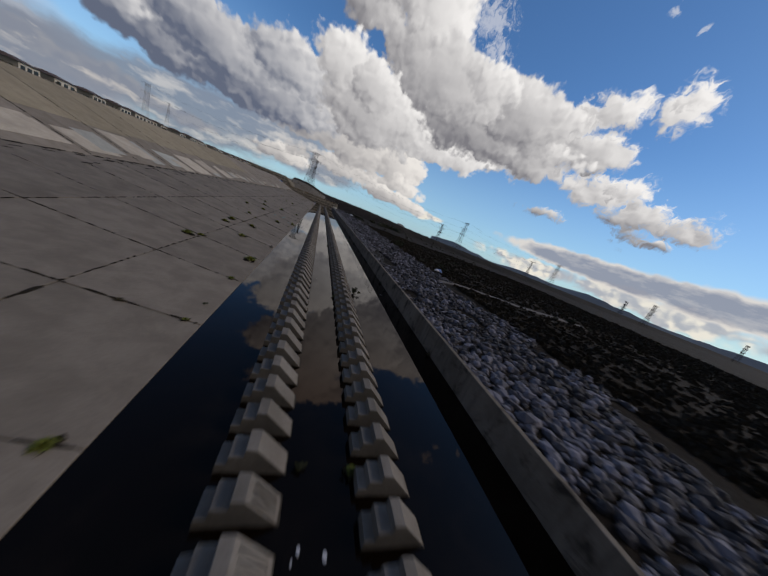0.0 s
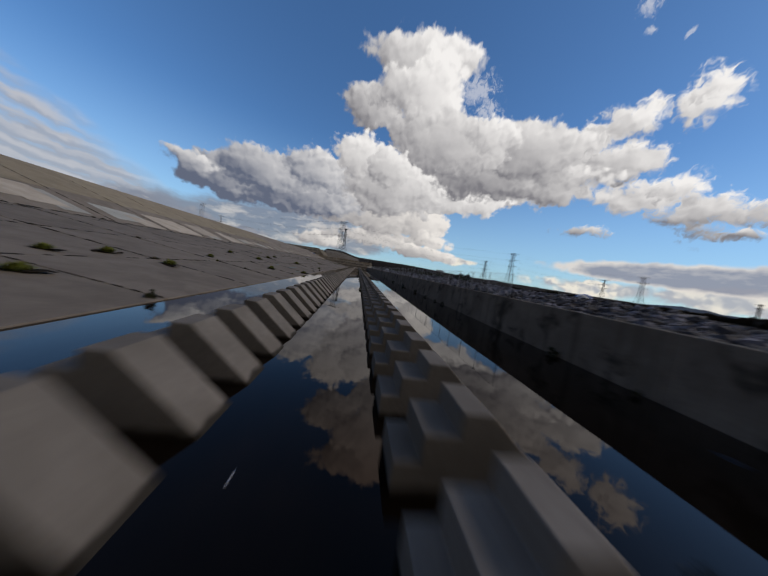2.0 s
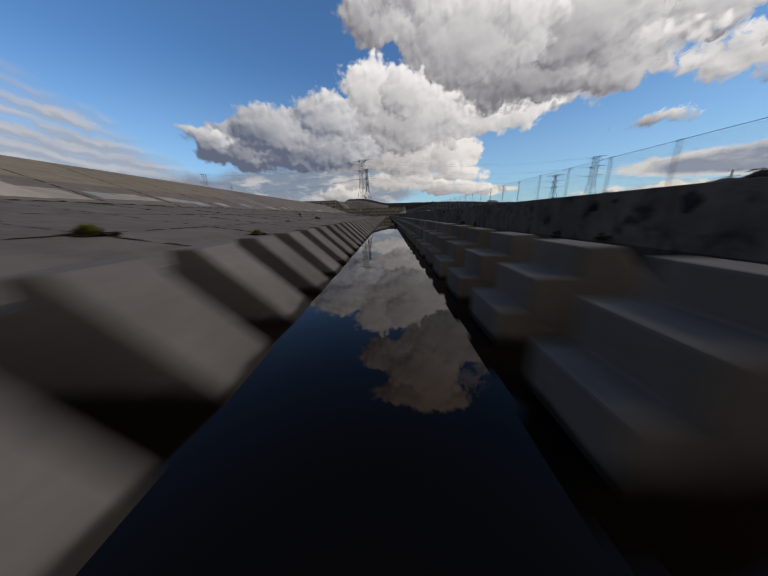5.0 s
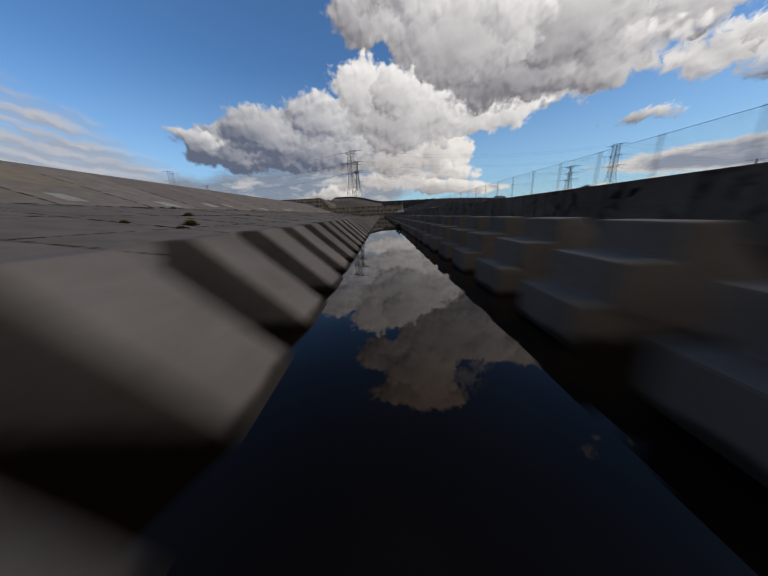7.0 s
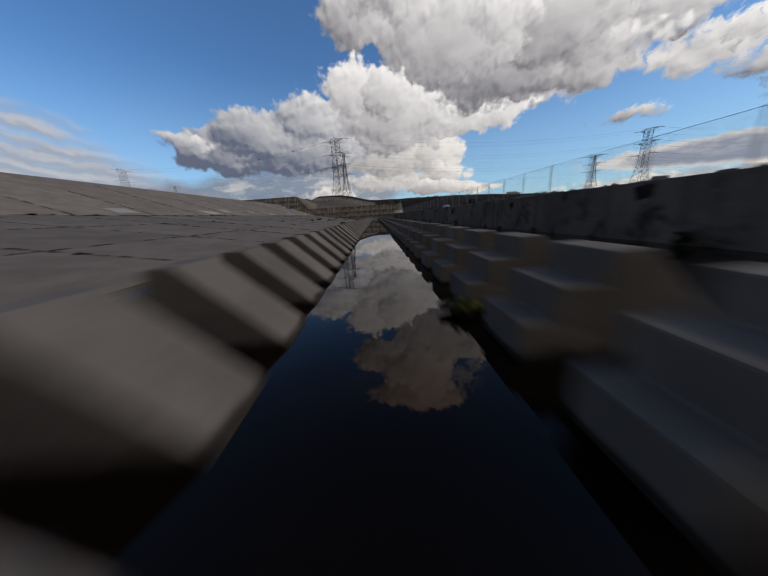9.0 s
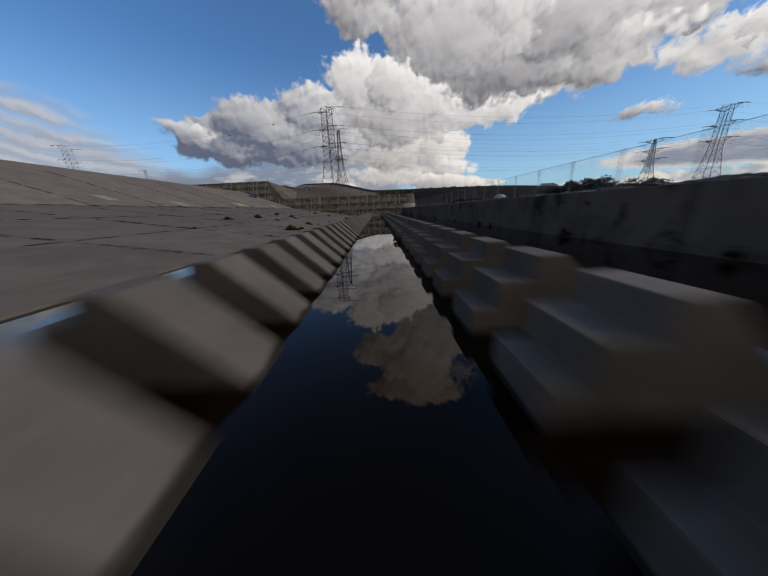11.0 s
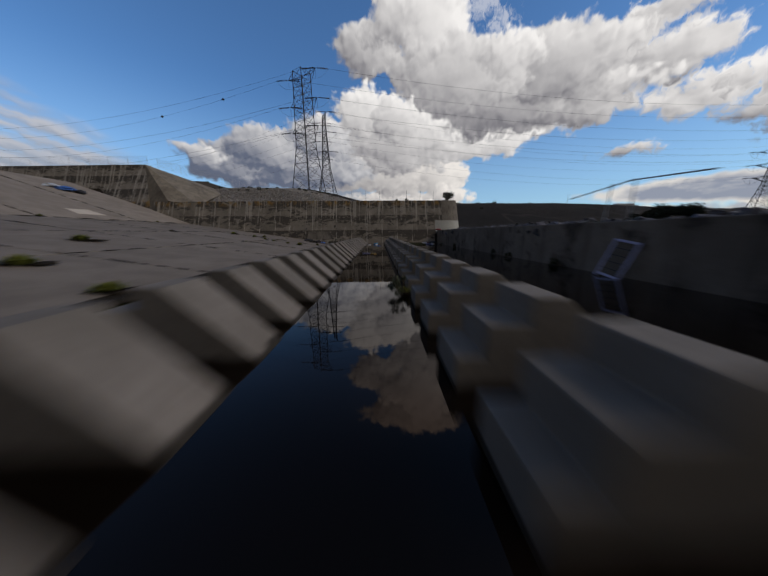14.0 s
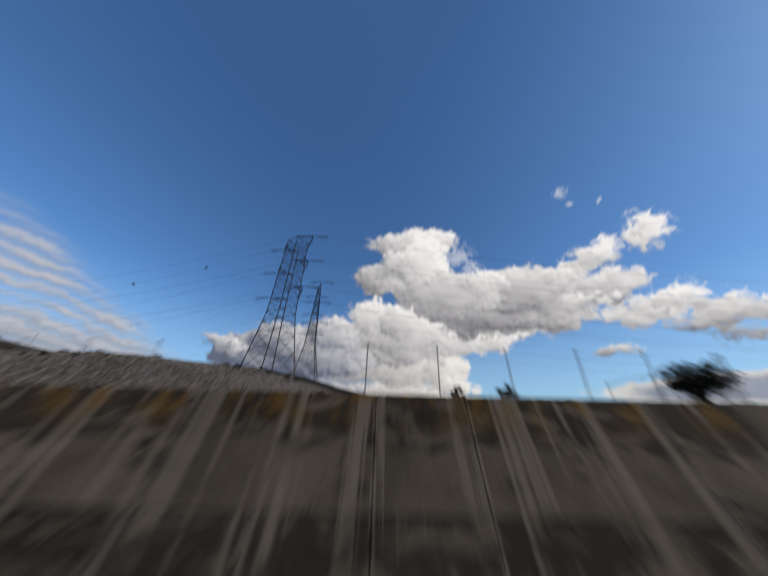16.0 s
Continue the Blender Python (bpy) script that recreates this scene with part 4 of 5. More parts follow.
def make_weeds():
    for x, y, s in WEEDS + WEEDS_NORTH:
        weed(x, y, floor_z(x) + 0.01, s)
    for _ in range(70):
        i = rng.randint(-1, 33)
        y = PHASE_FLOOR + i * PITCH_FLOOR + rng.uniform(-0.15, 0.15)
        x = rng.choice((rng.uniform(-35, -9), -15.5, -24.3, -9.2))
        if y < 320:
            weed(x, y, floor_z(x) + 0.01, rng.uniform(0.35, 0.9), rng.random() < 0.45)
    for _ in range(30):
        y = rng.uniform(5, 320)
        weed(TOE_X + 0.2, y, floor_z(TOE_X) + 0.01, rng.uniform(0.4, 1.0), rng.random() < 0.6)


make_weeds()


def leaf_cloud(bm, centre, radius, count, size, seed, lump=90):
    """Small pointed leaves on a lumpy, gappy shell of clumps."""
    q = random.Random(seed)
    clumps = []
    for _ in range(max(5, count // lump)):
        d = Vector((q.gauss(0, 1), q.gauss(0, 1), q.gauss(0, 0.8))).normalized() * q.uniform(0.25, 1.0)
        clumps.append((Vector((d.x * radius[0], d.y * radius[1], d.z * radius[2])), q.uniform(0.22, 0.42)))
    for _ in range(count):
        c, r = q.choice(clumps)
        d = Vector((q.gauss(0, 1), q.gauss(0, 1), q.gauss(0, 1))).normalized() * q.uniform(0.4, 1.0) * r
        p = Vector(centre) + c + Vector((d.x * radius[0], d.y * radius[1], d.z * radius[2]))
        a = Vector((q.gauss(0, 1), q.gauss(0, 1), q.gauss(0, 1))).normalized()
        b = a.orthogonal().normalized()
        s = size * q.uniform(0.6, 1.4)
        v = [bm.verts.new(p + o) for o in (-a * s, b * s * 0.4, a * s, -b * s * 0.4)]
        bm.faces.new(v)


def bush_meshes(name, size, count, leaf, seed, mat, lump=90, low=0.75):
    bm = bmesh.new()
    leaf_cloud(bm, (0, 0, size[2] * low), size, count, leaf, seed, lump)
    crown = mesh_of("foliage", bm, mat)
    bm = bmesh.new()
    q = random.Random(seed)
    for _ in range(9):
        a = q.uniform(0, 6.283)
        add_bar(bm, (0, 0, -0.05), (math.cos(a) * size[0] * 0.6, math.sin(a) * size[1] * 0.6, size[2] * q.uniform(0.7, 1.3)), 0.02 * size[2], 5, 0.006)
    return crown, mesh_of("stem", bm, MAT_BARK)


BUSHES = [bush_meshes("bush", (0.5, 0.5, 0.42), 900, 0.05, s, MAT_BUSH) for s in (11, 12, 13)]
SCRUB = [bush_meshes("shrub", (1.6, 1.6, 1.0), 2600, 0.14, s, MAT_TREE, 42, 0.55) for s in (21, 22, 23)]


def bush(x, y, z, s=1.0, kind=0, label="dark scrubby bush growing at the waterline", group="bushes in the channel"):
    w = thing("bush" if kind == 0 else "shrub", label, "bush", (x, y, z), group, turn=rng.uniform(0, 360))
    w.scale = (s, s, s)
    crown, stems = rng.choice(BUSHES if kind == 0 else SCRUB)
    part_at("foliage", crown, w)
    part_at("stem", stems, w)


def make_bushes():
    # in the water by the rows; most with bright tips of grass
    for x, y, s in ((-0.95, 7.9, 0.55), (1.1, 7.6, 0.9), (4.55, 32.9, 1.3), (1.25, 29.0, 0.9), (1.2, 64.0, 0.9), (1.15, 84.0, 0.7), (1.1, 123.0, 1.0), (1.15, 150.0, 1.2), (1.15, 153.0, 1.0), (1.1, 228.3, 0.9),
                    (1.1, 247.3, 1.1), (1.05, 283.6, 1.5), (1.1, 172.0, 0.8), (-9.0, 20.0, 0.5), (-8.6, 44, 0.7)):
        bush(x + (0.2 if 0.9 < x < 2 else 0.0), y, 0.0, s * (0.62 if 0.9 < x < 2 else 1.0))
        if 0.9 < x < 2:
            weed(x + 0.3, y + 0.2, 0.1, 0.6)
    # along the foot of the east wall
    y = 20.0
    while y < 318:
        if rng.random() < 0.75:
            bush(WALL_X - rng.uniform(0.1, 0.5), y, 0.0, rng.uniform(0.35, 0.8), label="dark weeds at the foot of the channel wall", group="weeds by the wall")
        y += rng.uniform(2.5, 9)
    # scrub on the eastern flats
    for _ in range(200):
        x, y = rng.uniform(33, 190), rng.uniform(0, 372)
        bush(x, y, ground_height(x, y) - 0.1, rng.uniform(0.3, 0.8), 1, "low dark shrub on the bare flats", "shrubs on the flats")
    for x, y, s in ((38.4, 117.5, 0.8), (37.0, 114.5, 0.9), (35.6, 111.5, 1.2), (34.2, 108.4, 1.4), (33.0, 105.6, 1.6), (31.4, 102.4, 1.2), (40.3, 277.4, 1.1), (39.5, 274.0, 1.3), (38.7, 271.8, 1.4), (40.4, 270.0, 1.1), (34.0, 257.0, 1.6), (36.0, 255.5, 1.8), (32.5, 259.0, 1.1), (70, 296, 2.6), (78, 307, 3.2), (84, 316, 3.0), (66, 288, 2.2), (90, 300, 3.6), (60, 306, 2.0), (26.8, 298.3, 1.1), (25.2, 299.6, 0.7), (28.8, 300.2, 1.05), (31.6, 303.0, 0.9), (34.5, 306.5, 1.1), (38.0, 309.0, 1.0), (24.0, 303.0, 0.5)):
        bush(x, y, ground_height(x, y) - 0.1, s, 1, "dense dark shrub thicket beyond the wall", "thickets beyond the wall")
    bm = bmesh.new()
    y, k = -20.0, 0
    while y < 326:
        s = rng.uniform(0.4, 0.75)
        leaf_cloud(bm, (rng.uniform(-69, -64), y, 11.4 + s * 0.7), (s * 1.7, s * 2.0, s), 130, 0.13, 300 + k)
        y, k = y + rng.uniform(1.6, 3.8), k + 1
    tagged(new("hedge", mesh_of("hedge", bm, MAT_TREE)), "low dark broken hedge behind the crest of the bank", "hedge", kind="stuff")
    # crest of the rubble bank and of the dam
    for _ in range(34):
        x = rng.uniform(-47, -3)
        y = rng.uniform(344, 352) if x < -28 else rng.uniform(358, 372)
        bush(x, y, ground_height(x, y) - 0.1, rng.uniform(0.2, 0.42), 1, "low shrub on the crest of the rubble bank", "shrubs on the crest")
    for _ in range(40):
        x, y = rng.uniform(12, 330), rng.uniform(394, 402)
        bush(x, y, ground_height(x, y) - 0.3, rng.uniform(0.25, 0.75), 1, "low shrub on the crest of the dam", "shrubs on the dam")


make_bushes()


def make_scrub():
    """Knee-high brown scrub that covers the flats, too thick to count, and the pale dirt track across them."""
    q = random.Random(61)
    verts, faces = [], []
    for _ in range(15000):
        x, y = 30 + 170 * q.random() ** 1.7, q.uniform(-15, 190)
        if abs(y - 50.5) < 1.8 and x < 78:
            continue
        z, r = ground_height(x, y), q.uniform(0.35, 0.8) * (1 + max(0, x - 60) * 0.008)
        for _ in range(6):
            a, b = q.uniform(0, 6.283), q.uniform(0, 6.283)
            px, py, lean = x + math.cos(a) * r * q.random(), y + math.sin(a) * r * q.random(), q.uniform(-0.3, 0.3)
            h, w = r * q.uniform(0.35, 0.9), r * q.uniform(0.3, 0.6)
            dx, dy = math.cos(b) * w, math.sin(b) * w
            k = len(verts)
            verts += [(px - dx * 0.4, py - dy * 0.4, z - 0.05), (px + dx * 0.4, py + dy * 0.4, z - 0.05), (px + dx + lean * h, py + dy, z + h * 0.7), (px + lean * h, py + lean * h, z + h), (px - dx + lean * h, py - dy, z + h * 0.6)]
            faces.append((k, k + 1, k + 2, k + 3, k + 4))
    me = bpy.data.meshes.new("scrub")
    me.from_pydata(verts, [], faces)
    me.materials.append(MAT_SCRUB)
    tagged(new("scrub", me), "knee-high dark brown scrub covering the flats", "scrub", kind="stuff")
    bm = bmesh.new()
    rows = []
    for i in range(28):
        x = 24.5 + 2.0 * i
        y = 50.3 + 0.9 * math.sin(i * 0.28)
        rows.append([bm.verts.new((x, y + w, max(ground_height(x, y), ground_height(x, y + w)) + h)) for w, h in ((-1.3, -0.1), (-1.1, 0.1), (-0.3, 0.13), (0.4, 0.12), (1.1, 0.1), (1.3, -0.1))])
    for r0, r1 in zip(rows[:-1], rows[1:]):
        for k in range(5):
            bm.faces.new((r0[k], r1[k], r1[k + 1], r0[k + 1]))
    tagged(new("dirt_track", mesh_of("dirt_track", bm, MAT_TRACK)), "narrow pale dirt track crossing the flats", "track", kind="structure")


make_scrub()


def make_moss():
    """Green growth on the silted floor edge near the drop wall."""
    bm = bmesh.new()
    q = random.Random(5)
    for _ in range(2600):
        y = 303 + 16 * q.random()
        x = EDGE_X + 0.42 + q.gauss(0, 0.13)
        p = Vector((x, y, 0.07 + 0.1 * q.random()))
        a = Vector((q.gauss(0, 1), q.gauss(0, 1), abs(q.gauss(0, 1)))).normalized() * 0.09
        b = a.orthogonal().normalized() * 0.04
        bm.faces.new([bm.verts.new(p + o) for o in (-a, b, a, -b)])
    for _ in range(2400):
        x, y = q.uniform(4.6, 8.4), 317 + 6 * q.random()
        p = Vector((x, y, 0.04 + 0.12 * q.random()))
        a = Vector((q.gauss(0, 1), q.gauss(0, 1), abs(q.gauss(0, 1)))).normalized() * 0.1
        b = a.orthogonal().normalized() * 0.04
        bm.faces.new([bm.verts.new(p + o) for o in (-a, b, a, -b)])
    tagged(new("moss", mesh_of("moss", bm, MAT_MOSS)), "green moss and grass on wet silt by the drop wall", "moss", kind="stuff")
    bm = bmesh.new()
    m = Matrix.Translation((EDGE_X + 0.3, 296, -0.05)) @ Matrix.Diagonal((0.7, 30, 0.16, 1))
    bmesh.ops.create_icosphere(bm, subdivisions=4, radius=1, matrix=m)
    rough_up(bm, 0.12, 0.8, 3)
    m = Matrix.Translation((6.4, 320.6, -0.08)) @ Matrix.Diagonal((2.4, 3.6, 0.16, 1))
    bmesh.ops.create_icosphere(bm, subdivisions=3, radius=1, matrix=m)
    tagged(new("silt_bar", mesh_of("silt_bar", bm, MAT_SILT)), "low bars of black silt at the water's edge", "silt", kind="stuff")


make_moss()

# ---- power line ----
ARM, STRING = 4.4, 4.6      # the arms' overhang and the insulator strings' length


def lattice_tower(name, height, base, waist, label, group, at, arms=True, turn=0.0, thick=1.0, steel=None, top=0.82):
    """A double-circuit lattice tower: four tapering legs, braced panels, three pairs of cross arms."""
    tower = thing(name, label, "transmission tower", at, group, turn=turn)
    steel = steel or MAT_STEEL
    levels = [0, 0.12, 0.23, 0.33, 0.4, 0.46, 0.52, 0.58, 0.64, 0.70, 0.76, 0.82, 0.88, 0.94, 1.0]

    def half(t):
        if t < 0.46:
            return lerp(base, waist, (t / 0.46) ** 0.9) / 2
        return lerp(waist, waist * top, (t - 0.46) / 0.54) / 2

    corners = ((1, 1), (-1, 1), (-1, -1), (1, -1))
    for cx, cy in corners:
        bm = bmesh.new()
        for t0, t1 in zip(levels[:-1], levels[1:]):
            a, b = half(t0), half(t1)
            add_bar(bm, (cx * a, cy * a, t0 * height), (cx * b, cy * b, t1 * height), 0.14 * thick)
        part("leg", bm, steel, tower)
    bm = bmesh.new()
    for t0, t1 in zip(levels[:-1], levels[1:]):
        a, b, z0, z1 = half(t0), half(t1), t0 * height, t1 * height
        for i in range(4):
            (x0, y0), (x1, y1) = corners[i], corners[(i + 1) % 4]
            add_bar(bm, (x0 * a, y0 * a, z0), (x1 * b, y1 * b, z1), 0.075 * thick, 3)
            add_bar(bm, (x1 * a, y1 * a, z0), (x0 * b, y0 * b, z1), 0.075 * thick, 3)
            add_bar(bm, (x0 * b, y0 * b, z1), (x1 * b, y1 * b, z1), 0.075 * thick, 3)
    part("bracing", bm, steel, tower)
    reach = waist * 0.5 + ARM
    along = Vector((math.cos(radians(turn)), -math.sin(radians(turn)), 0))
    across = Vector((-along.y, along.x, 0))
    for t in (0.60, 0.79, 0.985):
        for s in (-1, 1):
            bm = bmesh.new()
            z, w = t * height, half(t)
            tip = Vector((0, s * reach, z))
            for sx in (-1, 1):
                add_bar(bm, (sx * w, s * w, z), tip, 0.09 * thick)
                add_bar(bm, (sx * w, s * w, z - 2.6), tip, 0.08 * thick)
                for k in (0.33, 0.66):
                    lo, hi = Vector((sx * w, s * w, z - 2.6)).lerp(tip, k), Vector((sx * w, s * w, z)).lerp(tip, k)
                    add_bar(bm, lo, hi, 0.05 * thick, 3)
            add_bar(bm, Vector((-w, s * w, z)).lerp(tip, 0.4), Vector((w, s * w, z)).lerp(tip, 0.4), 0.05 * thick, 3)
            arm = part("cross_arm", bm, steel, tower)
            bm = bmesh.new()
            for sx in (-1, 1):
                end = tip + along * sx * STRING - Vector((0, 0, 0.35))
                for off in (-0.22, 0.22):
                    a, b = tip + along * sx * 0.4 + across * off, end + across * off
                    add_bar(bm, a, b, 0.05 * thick, 5)
                    for k in range(9):
                        c = a.lerp(b, 0.12 + 0.095 * k)
                        add_bar(bm, c - along * 0.05, c + along * 0.05, 0.16 * thick, 6)
            part("insulator", bm, MAT_GLASSY, arm, "dark glazed insulator strings")
            bm = bmesh.new()
            add_bar(bm, tip, tip + Vector((0, 0, -3.2)), 0.05 * thick, 4)
            last = None
            for k in range(9):
                u = k / 8 * 2 - 1
                p = tip + along * u * STRING - Vector((0, 0, 0.4 + 2.8 * (1 - u * u)))
                if last is not None:
                    add_bar(bm, last, p, 0.035 * thick, 3)
                last = p
            part("jumper_wire", bm, MAT_WIRE, arm)
    return tower


# place, base height, height, base and waist widths, turn
TOWERS_A = [(-238, 434, 9.0, 50.0, 10.0, 4.6, 10), (-27.0, 382.2, 12.6, 47.0, 10.8, 5.3, 58), (238.0, 401.5, 9.0, 50.0, 11.0, 4.8, 8), (490.0, 412.0, 9.0, 50.0, 11.0, 4.8, 0)]
TOWERS_D = [(-258, 524, 9.0, 46.0, 9.5, 4.0, 20), (-23.6, 402.2, 13.0, 40.5, 10.5, 3.4, 20), (198.0, 405.8, 9.0, 32.4, 9.0, 3.4, 12), (480.0, 470.0, 9.0, 40.0, 9.5, 3.6, 10)]


def arm_tip(row, t, s, sx):
    """Where a cable leaves the insulator string on side s at level t, towards sx."""
    x, y, z, h, base, waist, turn = row
    p = Matrix.Rotation(radians(turn), 4, "Z") @ Vector((0, s * (waist * 0.5 + ARM), t * h - 0.35))
    return Vector((x, y, z)) + p + Vector((sx * STRING, 0, 0))


def hang(bm, a, b, sag, r, count=26):
    a, b = Vector(a), Vector(b)
    last = a
    for k in range(1, count + 1):
        u = k / count
        p = a.lerp(b, u) - Vector((0, 0, 4 * sag * u * (1 - u)))
        add_bar(bm, last, p, r, 4)
        last = p


def make_power_line():
    for rows, label in ((TOWERS_A, "dark lattice steel transmission tower with three pairs of arms"), (TOWERS_D, "slimmer lattice steel transmission tower in the second line")):
        for i, (x, y, z, h, base, waist, turn) in enumerate(rows):
            # westernmost tower of each line: paler and thinner, with distance haze painted in
            lattice_tower("transmission_tower", h, base, waist, label, "towers of the power line", (x, y, z), turn=turn, thick=0.95 if i == 1 else 0.6 if i == 0 else 1.0, steel=MAT_HAZE_PAPER_GREY if i == 0 else MAT_STEEL, top=0.82 if rows is TOWERS_A else 0.3)
        for p, q in zip(rows[:-1], rows[1:]):
            for t in (0.60, 0.79, 0.985):
                for s in (-1, 1):
                    bm = bmesh.new()
                    hang(bm, arm_tip(p, t, s, 1), arm_tip(q, t, s, -1), 6.5, 0.03 if rows is TOWERS_A else 0.02)
                    tagged(new("power_cable", mesh_of("power_cable", bm, MAT_WIRE)), "sagging dark power cable strung between lattice towers", "cable", group="power cables")
    for x, y, h in ((620, 300, 44), (760, 420, 40), (880, 260, 42), (700, 120, 40)):
        lattice_tower("transmission_tower", h, 9.5, 4.2, "far lattice steel transmission tower against the sky", "towers of the power line", (x, y, 6.0), turn=88, thick=1.5)
    a, b = arm_tip(TOWERS_A[1], 0.985, 1, -1), arm_tip(TOWERS_A[0], 0.985, 1, 1)
    for u in (0.125, 0.29):
        p = a.lerp(b, u) - Vector((0, 0, 4 * 6.5 * u * (1 - u)))
        bm = bmesh.new()
        bmesh.ops.create_uvsphere(bm, u_segments=12, v_segments=8, radius=0.42, matrix=Matrix.Translation(p))
        add_bar(bm, p - Vector((0.6, 0, 0)), p + Vector((0.6, 0, 0)), 0.07, 6)
        tagged(new("marker_ball", mesh_of("marker_ball", bm, MAT_DARK)), "dark round marker ball clamped on a power cable", "marker ball", group="marker balls")


make_power_line()


# ---- fences ----
def fence_run(label, points, height, group, rail=True, net=True, lean=0.0):
    """Posts, a top rail and chain link along points on the ground."""
    f = thing("chain_link_fence", label, "fence", group=group)
    bm = bmesh.new()
    add_bar(bm, (0, 0, -0.15), (0, 0, height), 0.024, 8)
    bmesh.ops.create_uvsphere(bm, u_segments=8, v_segments=5, radius=0.045, matrix=Matrix.Translation((0, 0, height)))
    post = mesh_of("post", bm, MAT_POST)
    for p in points:
        part_at("post", post, f, Matrix.Translation(p) @ pose(0, 0, 0, rng.uniform(-1, 1), rng.uniform(-1, 1) + lean, 0))
    if rail:
        bm = bmesh.new()
        for a, b in zip(points[:-1], points[1:]):
            add_bar(bm, Vector(a) + Vector((0, 0, height)), Vector(b) + Vector((0, 0, height)), 0.009, 6)
        part("top_rail", bm, MAT_POST, f)
    if net:
        bm = bmesh.new()
        low = [bm.verts.new(Vector(p) + Vector((0.03, 0, 0.03))) for p in points]
        high = [bm.verts.new(Vector(p) + Vector((0.03, 0, height - 0.02))) for p in points]
        for i in range(len(points) - 1):
            bm.faces.new((low[i], low[i + 1], high[i + 1], high[i]))
        part("chain_link", bm, MAT_NET, f, "thin galvanised chain link")
    return f


def make_fences():
    wall_run = [(WALL_X + 0.22, 48.0 + 3.05 * i, WALL_H) for i in range(78)]
    fence_run("galvanised chain link fence standing on the channel wall", wall_run, 1.68, "fences on the walls")
    y = weir_y(WEIR_H) + 0.6
    crest = [(-21.0 + 2.72 * i, y, WEIR_H) for i in range(14)]
    fence_run("bare fence posts along the crest of the drop wall", crest, 1.8, "fences on the walls", rail=False, net=False)
    corner = [(15.2, y + 0.4, WEIR_H), (16.2, y + 1.8, WEIR_H), (16.3, y + 4.6, WEIR_H), (16.3, y + 7.6, WEIR_H)]
    fence_run("short chain link fence at the corner of the drop wall", corner, 1.9, "fences on the walls")
    wing = [(-100 + 4.0 * i, 333.7, 16.0 + 0.3 * (i / 13)) for i in range(14)]
    fence_run("chain link fence along the top of the wing wall", wing, 1.8, "fences on the walls")
    ramp = [(-47 + 3.1 * i, 335 + 2.2 * i, 16.1 - 0.72 * i) for i in range(6)]
    fence_run("chain link fence stepping down the paved slope", ramp, 1.8, "fences on the walls")


make_fences()

# fallen rails leaning off the end of the wall fence
broken = thing("broken_rail", "bent fence rails hanging loose at the end of the wall fence", "rail", group="fences on the walls")
for p, q in (((11.47, 284.2, 3.95), (11.5, 287.2, 4.15)), ((11.5, 287.0, 4.15), (11.55, 290.6, 3.8)), ((11.5, 286.9, 2.4), (11.5, 286.9, 4.2)), ((11.5, 288.1, 2.4), (11.5, 288.0, 4.15))):
    bm = bmesh.new()
    add_bar(bm, p, q, 0.028, 6)
    part("rail", bm, MAT_POST, broken)


# ---- litter ----
def drape(bm, m, seed, lumps=0.35, flat=0.5):
    """A crumpled bag or cloth."""
    made = bmesh.ops.create_icosphere(bm, subdivisions=3, radius=1)["verts"]
    for v in made:
        v.co += Vector(noise.noise_vector(v.co * 1.8 + Vector((seed, 0, seed)))) * lumps
        v.co += Vector(noise.noise_vector(v.co * 5 + Vector((seed, seed, 0)))) * lumps * 0.25
        v.co.z = max(v.co.z * flat, -0.25)
        v.co = m @ v.co


def rubbish(name, label, category, mat, at, size, seed, group="litter by the drop wall", turn=0):
    bm = bmesh.new()
    drape(bm, Matrix.Diagonal((*size, 1)), seed)
    low = min(v.co.z for v in bm.verts)
    for v in bm.verts:
        v.co.z -= low + 0.02
    ob = new(name, mesh_of(name, bm, mat))
    ob.matrix_basis = pose(*at, 0, 0, turn)
    return tagged(ob, label, category, group)


